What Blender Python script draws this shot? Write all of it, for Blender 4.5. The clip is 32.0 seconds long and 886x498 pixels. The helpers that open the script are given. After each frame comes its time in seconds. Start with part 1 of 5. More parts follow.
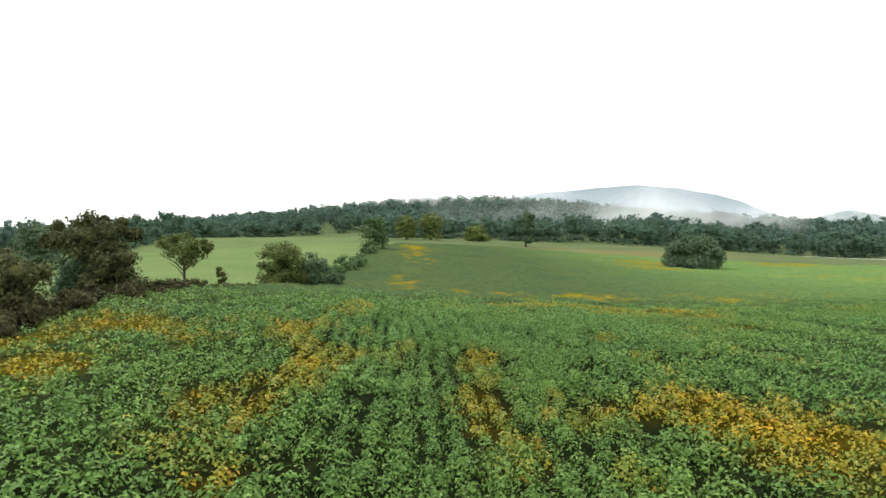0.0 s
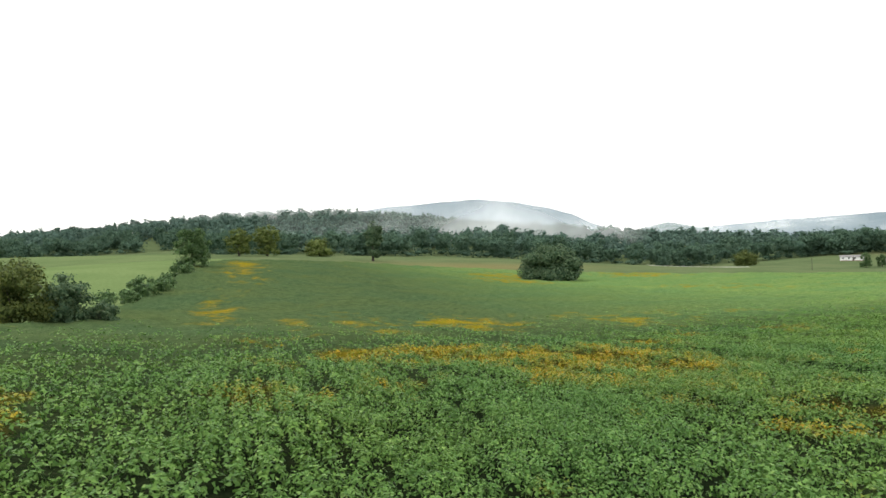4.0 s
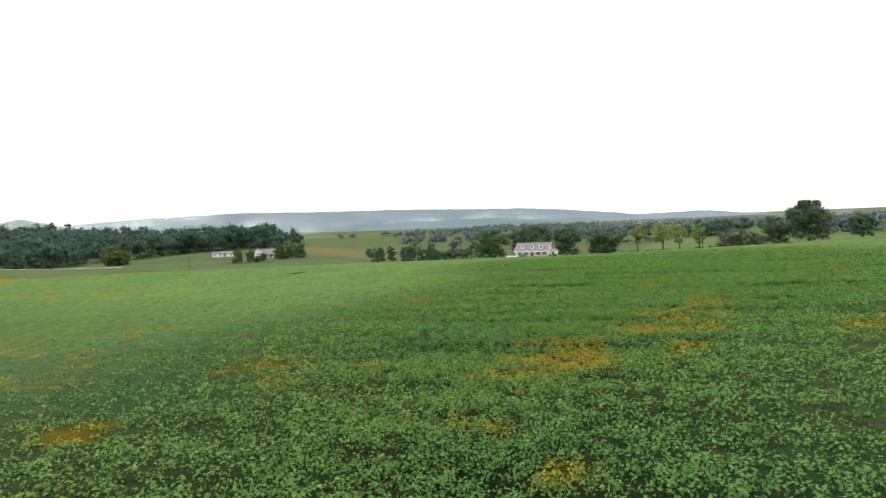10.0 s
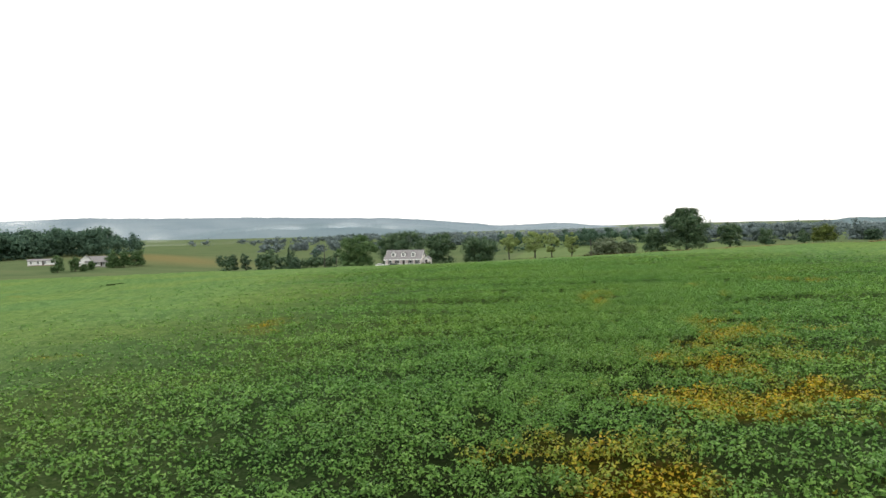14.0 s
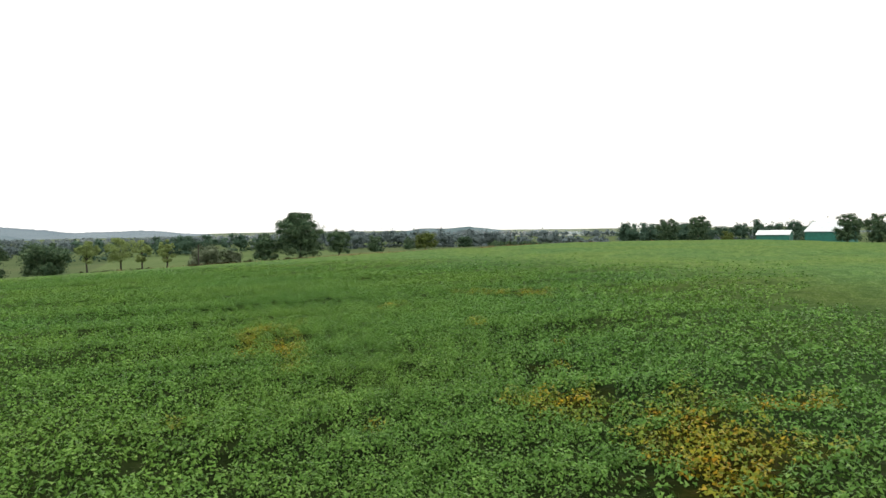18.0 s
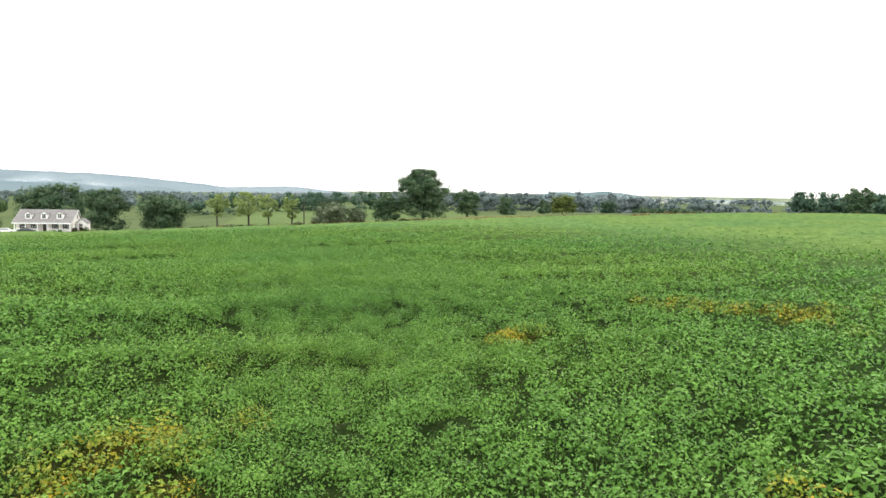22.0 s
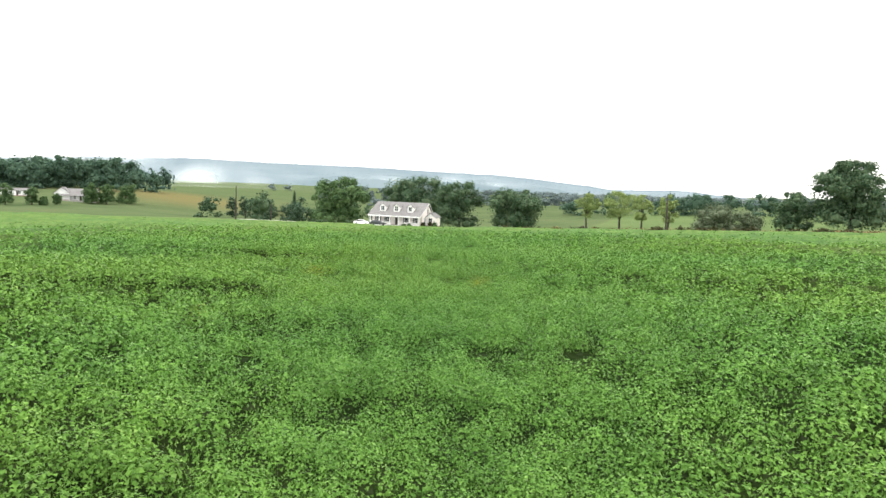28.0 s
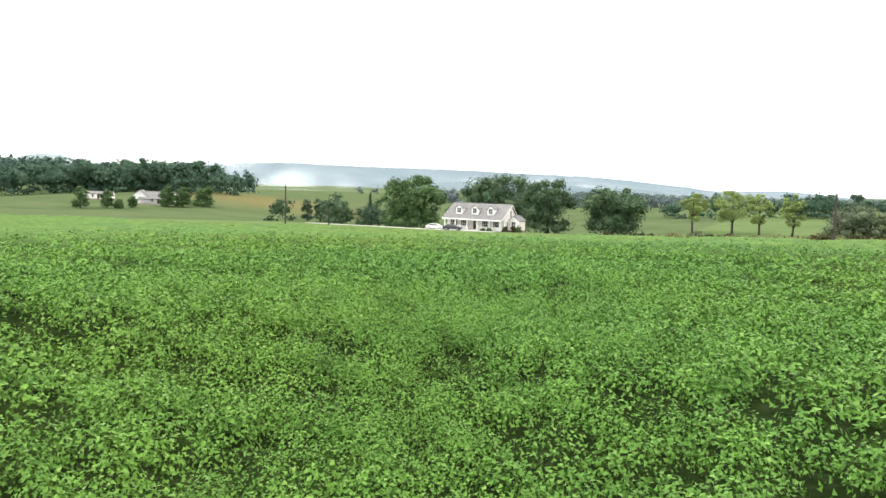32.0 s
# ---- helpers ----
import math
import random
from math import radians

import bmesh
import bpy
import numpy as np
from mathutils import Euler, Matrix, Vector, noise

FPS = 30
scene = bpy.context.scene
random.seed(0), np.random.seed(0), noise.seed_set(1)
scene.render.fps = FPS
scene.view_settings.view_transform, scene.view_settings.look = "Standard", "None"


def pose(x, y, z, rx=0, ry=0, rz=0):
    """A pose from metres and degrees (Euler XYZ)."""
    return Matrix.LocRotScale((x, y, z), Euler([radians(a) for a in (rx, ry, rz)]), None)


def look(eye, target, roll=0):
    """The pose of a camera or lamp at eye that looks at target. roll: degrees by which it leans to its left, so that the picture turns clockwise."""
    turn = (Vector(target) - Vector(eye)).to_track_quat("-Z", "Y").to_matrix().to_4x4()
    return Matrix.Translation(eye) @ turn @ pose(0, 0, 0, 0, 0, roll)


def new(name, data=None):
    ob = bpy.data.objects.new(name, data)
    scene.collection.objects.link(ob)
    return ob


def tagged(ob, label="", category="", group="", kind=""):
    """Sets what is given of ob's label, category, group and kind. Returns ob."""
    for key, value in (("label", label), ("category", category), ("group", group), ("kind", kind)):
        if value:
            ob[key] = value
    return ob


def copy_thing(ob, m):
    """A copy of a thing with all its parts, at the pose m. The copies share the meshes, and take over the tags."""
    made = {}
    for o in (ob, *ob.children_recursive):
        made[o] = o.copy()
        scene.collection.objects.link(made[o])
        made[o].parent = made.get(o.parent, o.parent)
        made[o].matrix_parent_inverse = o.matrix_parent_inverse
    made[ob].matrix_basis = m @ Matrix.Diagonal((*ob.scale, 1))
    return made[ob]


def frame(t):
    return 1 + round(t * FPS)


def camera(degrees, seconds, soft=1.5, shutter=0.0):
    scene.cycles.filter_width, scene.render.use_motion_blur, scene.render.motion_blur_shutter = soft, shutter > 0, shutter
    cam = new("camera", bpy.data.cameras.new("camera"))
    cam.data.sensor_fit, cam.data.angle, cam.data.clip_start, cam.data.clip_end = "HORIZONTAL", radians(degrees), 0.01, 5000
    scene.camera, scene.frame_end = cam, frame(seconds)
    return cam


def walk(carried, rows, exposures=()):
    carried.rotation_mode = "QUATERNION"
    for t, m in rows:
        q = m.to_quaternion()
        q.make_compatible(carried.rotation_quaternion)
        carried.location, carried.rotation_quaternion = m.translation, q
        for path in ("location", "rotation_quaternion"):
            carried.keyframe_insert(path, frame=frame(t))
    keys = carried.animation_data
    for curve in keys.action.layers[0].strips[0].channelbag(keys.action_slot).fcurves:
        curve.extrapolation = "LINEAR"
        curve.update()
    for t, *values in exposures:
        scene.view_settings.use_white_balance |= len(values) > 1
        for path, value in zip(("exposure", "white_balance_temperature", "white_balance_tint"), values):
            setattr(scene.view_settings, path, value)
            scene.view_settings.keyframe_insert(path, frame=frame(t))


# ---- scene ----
cam = camera(64.5, 32.0)
PATH = [
    (0.0, pose(0.00, 0.00, 10.08, 88.74, 1.35, -2.97)),
    (0.5, pose(0.35, 3.80, 9.92, 88.98, 1.48, -5.05)),
    (1.0, pose(0.80, 8.67, 9.72, 89.10, 1.61, -8.05)),
    (1.5, pose(1.22, 12.94, 9.59, 89.28, 1.64, -8.36)),
    (2.0, pose(1.65, 17.17, 9.47, 89.48, 1.71, -8.50)),
    (2.5, pose(2.05, 21.34, 9.38, 89.65, 1.76, -9.46)),
    (4.5, pose(4.91, 37.99, 8.91, 89.53, 2.43, -22.07)),
    (5.0, pose(5.94, 42.13, 8.76, 89.23, 2.57, -31.00)),
    (5.5, pose(7.10, 46.16, 8.61, 89.00, 2.69, -38.32)),
    (6.0, pose(8.50, 50.04, 8.47, 88.64, 2.78, -47.95)),
    (6.5, pose(10.24, 53.71, 8.34, 88.43, 2.83, -54.92)),
    (7.0, pose(12.29, 57.16, 8.21, 88.48, 2.71, -57.11)),
    (7.5, pose(14.61, 60.37, 8.08, 88.47, 2.68, -60.17)),
    (8.0, pose(17.20, 63.33, 7.95, 88.42, 2.59, -64.56)),
    (8.5, pose(20.06, 66.03, 7.82, 88.44, 2.50, -64.52)),
    (9.0, pose(23.14, 68.50, 7.66, 87.92, 2.33, -64.55)),
    (9.5, pose(26.41, 70.76, 7.43, 87.53, 2.23, -64.49)),
    (10.0, pose(29.80, 72.82, 7.13, 87.63, 2.10, -64.50)),
    (10.5, pose(33.20, 74.72, 6.68, 87.75, 1.99, -64.44)),
    (11.0, pose(36.67, 76.51, 6.20, 87.85, 1.85, -64.43)),
    (11.5, pose(40.23, 78.24, 5.81, 87.94, 1.68, -64.37)),
    (12.0, pose(43.87, 79.91, 5.48, 88.07, 1.50, -64.33)),
    (12.5, pose(47.61, 81.55, 5.25, 88.11, 1.43, -66.08)),
    (13.0, pose(51.36, 83.14, 5.07, 88.16, 1.38, -68.21)),
    (13.5, pose(54.99, 84.68, 4.91, 88.15, 1.39, -72.02)),
    (14.0, pose(58.66, 86.17, 4.77, 88.13, 1.34, -75.61)),
    (14.5, pose(62.47, 87.59, 4.63, 88.18, 1.33, -77.77)),
    (15.0, pose(66.39, 88.93, 4.47, 88.03, 1.39, -87.50)),
    (15.5, pose(70.47, 90.19, 4.29, 87.99, 1.42, -93.16)),
    (17.5, pose(86.71, 92.15, 3.49, 88.17, 0.92, -107.35)),
    (18.0, pose(90.57, 91.79, 3.37, 88.30, 0.68, -107.97)),
    (18.5, pose(94.36, 91.25, 3.32, 88.46, 0.58, -107.83)),
    (19.0, pose(98.08, 90.53, 3.28, 85.22, 0.21, -107.81)),
    (19.5, pose(101.73, 89.65, 3.19, 85.10, 0.14, -107.73)),
    (20.0, pose(105.30, 88.66, 3.09, 85.17, -0.06, -107.64)),
    (20.5, pose(108.79, 87.59, 3.00, 85.20, -0.39, -102.71)),
    (21.0, pose(112.28, 86.50, 2.92, 85.23, -0.55, -101.95)),
    (21.5, pose(115.86, 85.46, 2.83, 85.25, -0.73, -100.76)),
    (22.0, pose(119.46, 84.45, 2.73, 85.22, -0.97, -97.08)),
    (22.5, pose(123.05, 83.46, 2.61, 85.11, -1.24, -90.66)),
    (23.0, pose(126.65, 82.56, 2.47, 85.00, -1.38, -85.30)),
    (23.5, pose(130.28, 81.79, 2.29, 84.93, -1.52, -80.46)),
    (24.0, pose(133.89, 81.20, 2.10, 85.02, -1.28, -79.33)),
    (24.5, pose(137.41, 80.90, 1.91, 84.99, -1.36, -79.43)),
    (26.5, pose(151.81, 81.41, 1.14, 84.84, -2.02, -73.55)),
    (27.0, pose(155.54, 81.89, 0.96, 84.76, -2.08, -69.74)),
    (27.5, pose(159.32, 82.52, 0.78, 84.69, -2.18, -66.73)),
    (28.0, pose(163.04, 83.29, 0.61, 84.71, -2.06, -66.15)),
    (28.5, pose(166.52, 84.16, 0.45, 84.65, -2.13, -63.97)),
    (29.0, pose(169.87, 85.16, 0.31, 84.56, -2.04, -60.50)),
    (29.5, pose(173.16, 86.27, 0.17, 84.56, -1.97, -60.02)),
    (30.0, pose(176.34, 87.49, 0.04, 84.58, -1.75, -59.91)),
    (30.5, pose(179.40, 88.84, -0.08, 84.64, -1.87, -59.80)),
    (31.0, pose(182.30, 90.23, -0.21, 84.63, -1.78, -58.92)),
    (31.5, pose(185.27, 91.75, -0.32, 84.67, -1.75, -58.87)),
    (32.0, pose(187.50, 92.93, -0.41, 84.70, -1.65, -58.88)),
]
# the clip's camera darkens as it turns south-east and brightens again towards the house
EXPOSURE = [(0, 0.64), (2, 0.56), (6, 0.4), (9, 0.32), (12, 0.26), (16, 0.18), (19, 0.06), (20, 0.4), (21, 0.64), (22, 0.78), (23, 0.92), (32, 0.95)]
walk(cam, PATH, EXPOSURE)

# ---- sky and light: an overcast, misty morning ----
world = bpy.data.worlds.new("overcast_sky")
scene.world = world
world.use_nodes = True
wn, wl = world.node_tree.nodes, world.node_tree.links
wn.clear()
w_out = wn.new("ShaderNodeOutputWorld")
w_sky = wn.new("ShaderNodeTexSky")
w_sky.sky_type = "NISHITA"
w_sky.sun_disc = False
w_sky.sun_elevation = radians(52)
w_sky.sun_rotation = radians(150)
w_sky.air_density, w_sky.dust_density = 1.0, 4.0
w_clear = wn.new("ShaderNodeBackground")
w_clear.inputs["Strength"].default_value = 0.05
wl.new(w_sky.outputs["Color"], w_clear.inputs["Color"])
w_cloud = wn.new("ShaderNodeBackground")
w_cloud.inputs["Color"].default_value = (1.0, 0.985, 0.955, 1)
w_cloud.inputs["Strength"].default_value = 1.15
w_add = wn.new("ShaderNodeAddShader")
wl.new(w_clear.outputs[0], w_add.inputs[0])
wl.new(w_cloud.outputs[0], w_add.inputs[1])
wl.new(w_add.outputs[0], w_out.inputs["Surface"])

sun = new("sun", bpy.data.lights.new("sun", "SUN"))
sun.data.energy = 1.5
sun.data.angle = radians(20)
sun.data.color = (1.0, 0.97, 0.92)
sun.matrix_world = look((0, 0, 100), (55, -40, 0))


# ---- materials ----
def material(name, build, rough=0.6, spec=0.3, metal=0.0, thin=0.0):
    """build(nodes, links, shader) wires the colour and relief of a Principled shader."""
    m = bpy.data.materials.new(name)
    m.use_nodes = True
    nt = m.node_tree
    sh = nt.nodes["Principled BSDF"]
    sh.inputs["Roughness"].default_value = rough
    sh.inputs["Specular IOR Level"].default_value = spec
    sh.inputs["Metallic"].default_value = metal
    build(nt.nodes, nt.links, sh)
    if thin:  # light through the leaf
        tl = nt.nodes.new("ShaderNodeBsdfTranslucent")
        nt.links.new(sh.inputs["Base Color"].links[0].from_socket, tl.inputs["Color"])
        mx = nt.nodes.new("ShaderNodeMixShader")
        mx.inputs[0].default_value = thin
        nt.links.new(sh.outputs[0], mx.inputs[1])
        nt.links.new(tl.outputs[0], mx.inputs[2])
        nt.links.new(mx.outputs[0], nt.nodes["Material Output"].inputs["Surface"])
    return m


def ramp(nodes, stops):
    r = nodes.new("ShaderNodeValToRGB")
    e = r.color_ramp.elements
    e[0].position, e[0].color = stops[0][0], (*stops[0][1], 1)
    e[1].position, e[1].color = stops[-1][0], (*stops[-1][1], 1)
    for p, c in stops[1:-1]:
        q = e.new(p)
        q.color = (*c, 1)
    return r


def grain(nodes, links, scale, detail=4.0, where=None):
    n = nodes.new("ShaderNodeTexNoise")
    n.inputs["Scale"].default_value = scale
    n.inputs["Detail"].default_value = detail
    if where is None:
        where = nodes.new("ShaderNodeNewGeometry").outputs["Position"]
    links.new(where, n.inputs["Vector"])
    return n


def relief(nodes, links, sh, height, strength, distance):
    b = nodes.new("ShaderNodeBump")
    b.inputs["Strength"].default_value = strength
    b.inputs["Distance"].default_value = distance
    links.new(height, b.inputs["Height"])
    links.new(b.outputs["Normal"], sh.inputs["Normal"])


def mixed(nodes, links, fac, a, b, mode="MIX"):
    m = nodes.new("ShaderNodeMix")
    m.data_type, m.blend_type = "RGBA", mode
    for s, v in ((m.inputs[0], fac), (m.inputs[6], a), (m.inputs[7], b)):
        if isinstance(v, bpy.types.NodeSocket):
            links.new(v, s)
        elif isinstance(v, tuple):
            s.default_value = (*v, 1)
        else:
            s.default_value = v
    return m.outputs[2]


def plain(name, colour, rough=0.6, vary=0.15, scale=3.0, spec=0.3, metal=0.0, fine=40.0):
    """A paint or board with stains at one scale and grain at another."""
    def build(n, l, sh):
        a = grain(n, l, scale)
        b = grain(n, l, fine, 2)
        dark = tuple(c * (1 - vary * 1.6) for c in colour)
        lite = tuple(min(1, c * (1 + vary)) for c in colour)
        r = ramp(n, [(0.3, dark), (0.7, lite)])
        l.new(a.outputs["Fac"], r.inputs[0])
        r2 = ramp(n, [(0.35, (0.86, 0.86, 0.86)), (0.6, (1, 1, 1))])
        l.new(b.outputs["Fac"], r2.inputs[0])
        l.new(mixed(n, l, 1.0, r.outputs[0], r2.outputs[0], "MULTIPLY"), sh.inputs["Base Color"])
        relief(n, l, sh, b.outputs["Fac"], 0.25, 0.02)
    return material(name, build, rough, spec, metal)


def leafy(name, dark, mid, lite, rough=0.6, spec=0.1, big=0.25, tufts=1.6):
    """Foliage: each leaf or spray its own shade, and broad patches over the crown."""
    def build(n, l, sh):
        g = n.new("ShaderNodeNewGeometry")
        r = ramp(n, [(0.0, dark), (0.5, mid), (1.0, lite)])
        l.new(g.outputs["Random Per Island"], r.inputs[0])
        a = grain(n, l, big, 2)
        r2 = ramp(n, [(0.35, (0.72, 0.74, 0.7)), (0.65, (1.0, 1.0, 1.0))])
        l.new(a.outputs["Fac"], r2.inputs[0])
        l.new(mixed(n, l, 1.0, r.outputs[0], r2.outputs[0], "MULTIPLY"), sh.inputs["Base Color"])
        tuft = grain(n, l, tufts, 3)
        relief(n, l, sh, tuft.outputs["Fac"], 1.0, 0.9 / tufts)
    return material(name, build, rough, spec, 0.0, 0.25)


def crop(name, sheet, strength):
    """Soya: leaves that turn lime, yellow and rust with age; bluer in the west of the field, fresher in the east."""
    def build(n, l, sh):
        at = n.new("ShaderNodeAttribute")
        at.attribute_name = "age"
        g = n.new("ShaderNodeNewGeometry")
        k = strength
        def tones(*cs):
            return ramp(n, [(p, tuple(v * k for v in c)) for p, c in cs])
        # the sheet takes darker leaf tones, with shade between leaves averaged in
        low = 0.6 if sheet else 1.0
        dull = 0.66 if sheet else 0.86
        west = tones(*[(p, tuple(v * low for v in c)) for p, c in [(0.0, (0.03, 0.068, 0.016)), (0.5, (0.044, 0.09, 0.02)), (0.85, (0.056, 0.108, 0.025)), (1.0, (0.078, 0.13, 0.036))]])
        east = tones((0.0, (0.035, 0.084, 0.014)), (0.5, (0.051, 0.11, 0.018)), (0.85, (0.063, 0.13, 0.025)), (1.0, (0.088, 0.154, 0.04)))
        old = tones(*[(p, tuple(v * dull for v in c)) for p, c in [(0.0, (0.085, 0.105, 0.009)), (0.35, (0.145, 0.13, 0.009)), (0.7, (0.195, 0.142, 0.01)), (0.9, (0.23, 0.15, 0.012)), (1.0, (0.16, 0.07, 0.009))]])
        if sheet:
            cell = n.new("ShaderNodeTexVoronoi")
            cell.inputs["Scale"].default_value = 9.0
            l.new(g.outputs["Position"], cell.inputs["Vector"])
            sp = n.new("ShaderNodeSeparateColor")
            l.new(cell.outputs["Color"], sp.inputs[0])
            pick = sp.outputs[0]
            relief(n, l, sh, cell.outputs["Distance"], -0.6, 0.1)
        else:
            pick = g.outputs["Random Per Island"]
        for r in (west, east, old):
            l.new(pick, r.inputs[0])
        sep = n.new("ShaderNodeSeparateXYZ")
        l.new(g.outputs["Position"], sep.inputs[0])
        m = n.new("ShaderNodeMapRange")
        m.inputs["From Min"].default_value, m.inputs["From Max"].default_value = 40, 135
        l.new(sep.outputs["X"], m.inputs["Value"])
        c = mixed(n, l, m.outputs[0], west.outputs[0], east.outputs[0])
        if sheet:  # where leaves stand clear of it, the floor's shade is put into its colour
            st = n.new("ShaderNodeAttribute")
            st.attribute_name = "shaded_stems"
            # distance haze over the crop, painted as a bluer tint
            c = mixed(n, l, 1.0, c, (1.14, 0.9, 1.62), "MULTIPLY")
        c = mixed(n, l, at.outputs["Fac"], c, old.outputs[0])
        broad = grain(n, l, 0.05, 3)
        tint = ramp(n, [(0.35, (0.88, 0.92, 0.97)), (0.65, (1.09, 0.99, 0.92))])
        l.new(broad.outputs["Fac"], tint.inputs[0])
        c = mixed(n, l, 1.0, c, tint.outputs[0], "MULTIPLY")
        plant = grain(n, l, 0.85, 3)  # one plant differs from the next
        own = ramp(n, [(0.34, (0.74, 0.78, 0.78)), (0.64, (1.12, 1.1, 1.05))])
        l.new(plant.outputs["Fac"], own.inputs[0])
        c = mixed(n, l, 1.0, c, own.outputs[0], "MULTIPLY")
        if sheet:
            # painted shade between the plants: down to a sixth of the leaf tone
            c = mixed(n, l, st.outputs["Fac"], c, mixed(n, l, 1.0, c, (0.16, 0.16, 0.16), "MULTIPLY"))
        l.new(c, sh.inputs["Base Color"])
    return material(name, build, 0.6 if sheet else 0.5, 0.0 if sheet else 0.07, 0.0, 0.0 if sheet else 0.12)


def ground_mix(n, l, sh):
    """Grass in three tones (rough pasture, bright meadow, dry verge) by where it grows, with mottling."""
    at = n.new("ShaderNodeAttribute")
    at.attribute_name = "meadow"
    a = grain(n, l, 0.04, 5)
    b = grain(n, l, 1.2, 5)
    past = ramp(n, [(0.3, (0.07, 0.1, 0.046)), (0.55, (0.092, 0.122, 0.058)), (0.75, (0.106, 0.12, 0.06))])
    l.new(a.outputs["Fac"], past.inputs[0])
    mead = ramp(n, [(0.3, (0.095, 0.142, 0.054)), (0.7, (0.128, 0.176, 0.072))])
    l.new(a.outputs["Fac"], mead.inputs[0])
    c = mixed(n, l, at.outputs["Fac"], past.outputs[0], mead.outputs[0])
    dry = n.new("ShaderNodeAttribute")
    dry.attribute_name = "dry"
    c = mixed(n, l, dry.outputs["Fac"], c, (0.15, 0.132, 0.06))
    fine = ramp(n, [(0.3, (0.78, 0.78, 0.74)), (0.7, (1, 1, 1))])
    l.new(b.outputs["Fac"], fine.inputs[0])
    l.new(mixed(n, l, 1.0, c, fine.outputs[0], "MULTIPLY"), sh.inputs["Base Color"])
    relief(n, l, sh, b.outputs["Fac"], 0.6, 0.3)


MAT_GROUND = material("grassland", ground_mix, 0.9, 0.0)
MAT_SOY = crop("soya_leaf", False, 1.95)
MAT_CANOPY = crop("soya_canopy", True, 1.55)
MAT_BARK = plain("bark", (0.05, 0.042, 0.034), 0.9, 0.3, 2.0)
MAT_OAK = leafy("oak_leaf", (0.041, 0.080, 0.034), (0.084, 0.152, 0.058), (0.159, 0.250, 0.098))
# lifted and tinted bluer, so some distance haze sits in these tones
MAT_DARK = leafy("dark_leaf", (0.045, 0.089, 0.050), (0.078, 0.133, 0.069), (0.138, 0.199, 0.101))
MAT_LIME = leafy("lime_leaf", (0.07, 0.106, 0.025), (0.115, 0.156, 0.04), (0.17, 0.206, 0.06))
MAT_OLIVE = leafy("olive_leaf", (0.05, 0.075, 0.02), (0.09, 0.12, 0.035), (0.15, 0.18, 0.05))
MAT_WILLOW = leafy("willow_leaf", (0.2, 0.27, 0.085), (0.27, 0.35, 0.12), (0.34, 0.42, 0.16))
MAT_RUSSET = leafy("russet_shrub", (0.034, 0.036, 0.018), (0.055, 0.055, 0.025), (0.088, 0.085, 0.034), 0.8, 0.1)
MAT_BRONZE = leafy("bronze_leaf", (0.036, 0.044, 0.018), (0.06, 0.071, 0.026), (0.1, 0.106, 0.036))
MAT_CEDAR = leafy("cedar_needle", (0.031, 0.066, 0.040), (0.065, 0.114, 0.068), (0.107, 0.166, 0.095))
# leaf green paled and blued to hold the haze in front of it
MAT_WOODEDGE = leafy("woodland_edge_hazed_leaf", (0.07, 0.122, 0.088), (0.085, 0.145, 0.1), (0.108, 0.172, 0.112), 0.9, 0.0, 0.07, 0.7)
MAT_SAGE = leafy("thicket_leaf", (0.095, 0.125, 0.07), (0.13, 0.165, 0.095), (0.17, 0.205, 0.125))
# paler, bluer leaves: the haze before these far woods is in the colour
MAT_WOODS = leafy("woodland_hazed_leaf", (0.08, 0.136, 0.112), (0.096, 0.155, 0.126), (0.116, 0.178, 0.139), 0.9, 0.0, 0.05, 0.6)
MAT_FARWOODS = leafy("valley_woods_hazed_leaf", (0.135, 0.178, 0.182), (0.155, 0.198, 0.2), (0.175, 0.218, 0.218), 1.0, 0.0, 0.03, 0.4)
MAT_STRAW = leafy("dry_grass", (0.13, 0.105, 0.05), (0.21, 0.165, 0.075), (0.28, 0.235, 0.115), 0.9, 0.0)


def haze_mix(tone_lo, tone_hi):
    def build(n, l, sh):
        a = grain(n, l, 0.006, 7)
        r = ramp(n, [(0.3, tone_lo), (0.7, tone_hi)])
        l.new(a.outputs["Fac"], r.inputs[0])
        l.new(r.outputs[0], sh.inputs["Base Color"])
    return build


# the blue-grey of distance haze is put into the ridge colours
MAT_RIDGE = material("hazed_ridge", haze_mix((0.135, 0.175, 0.195), (0.165, 0.205, 0.222)), 1.0, 0.0)
MAT_SPUR = material("hazed_spur", haze_mix((0.118, 0.16, 0.175), (0.148, 0.188, 0.2)), 1.0, 0.0)
MAT_RIDGE_NEAR = material("hazed_wooded_hill", haze_mix((0.07, 0.11, 0.115), (0.105, 0.145, 0.15)), 1.0, 0.0)


# ---- the lie of the land ----
PLANE = (-6.011, -0.0252, -0.0137)
HILLS = [
    [-1, 0.4, 9.8, 3.4, 7.3, 0.6, 2.1, 1.5],
    [-1.2, -0.3, 5.2, -11.5, 7.3, 5.9, 4.9, 2],
    [-1.6, -2.8, 2.2, 6, -3.4, -6.1, 1, 1],
    [-3.4, 7.5, -1.5, 2.8, 1, 3.5, 6.5, 0.3],
    [2.3, 0.5, 4.4, -1.9, 2.6, -2.7, -2, -8.6],
    [5, -0.9, 3.8, -0.8, 3, -2.8, 7.1, -7.9],
    [-3.6, 2.9, -0.1, -4.4, -1.7, -3.9, 7.1, -2.5],
    [-1.5, 1.3, 1.2, 2.6, -2, -4.5, 2.2, 0.3],
]
GRID_X = [-60 + 90 * i for i in range(8)]
GRID_Y = [-160 + 100 * i for i in range(8)]
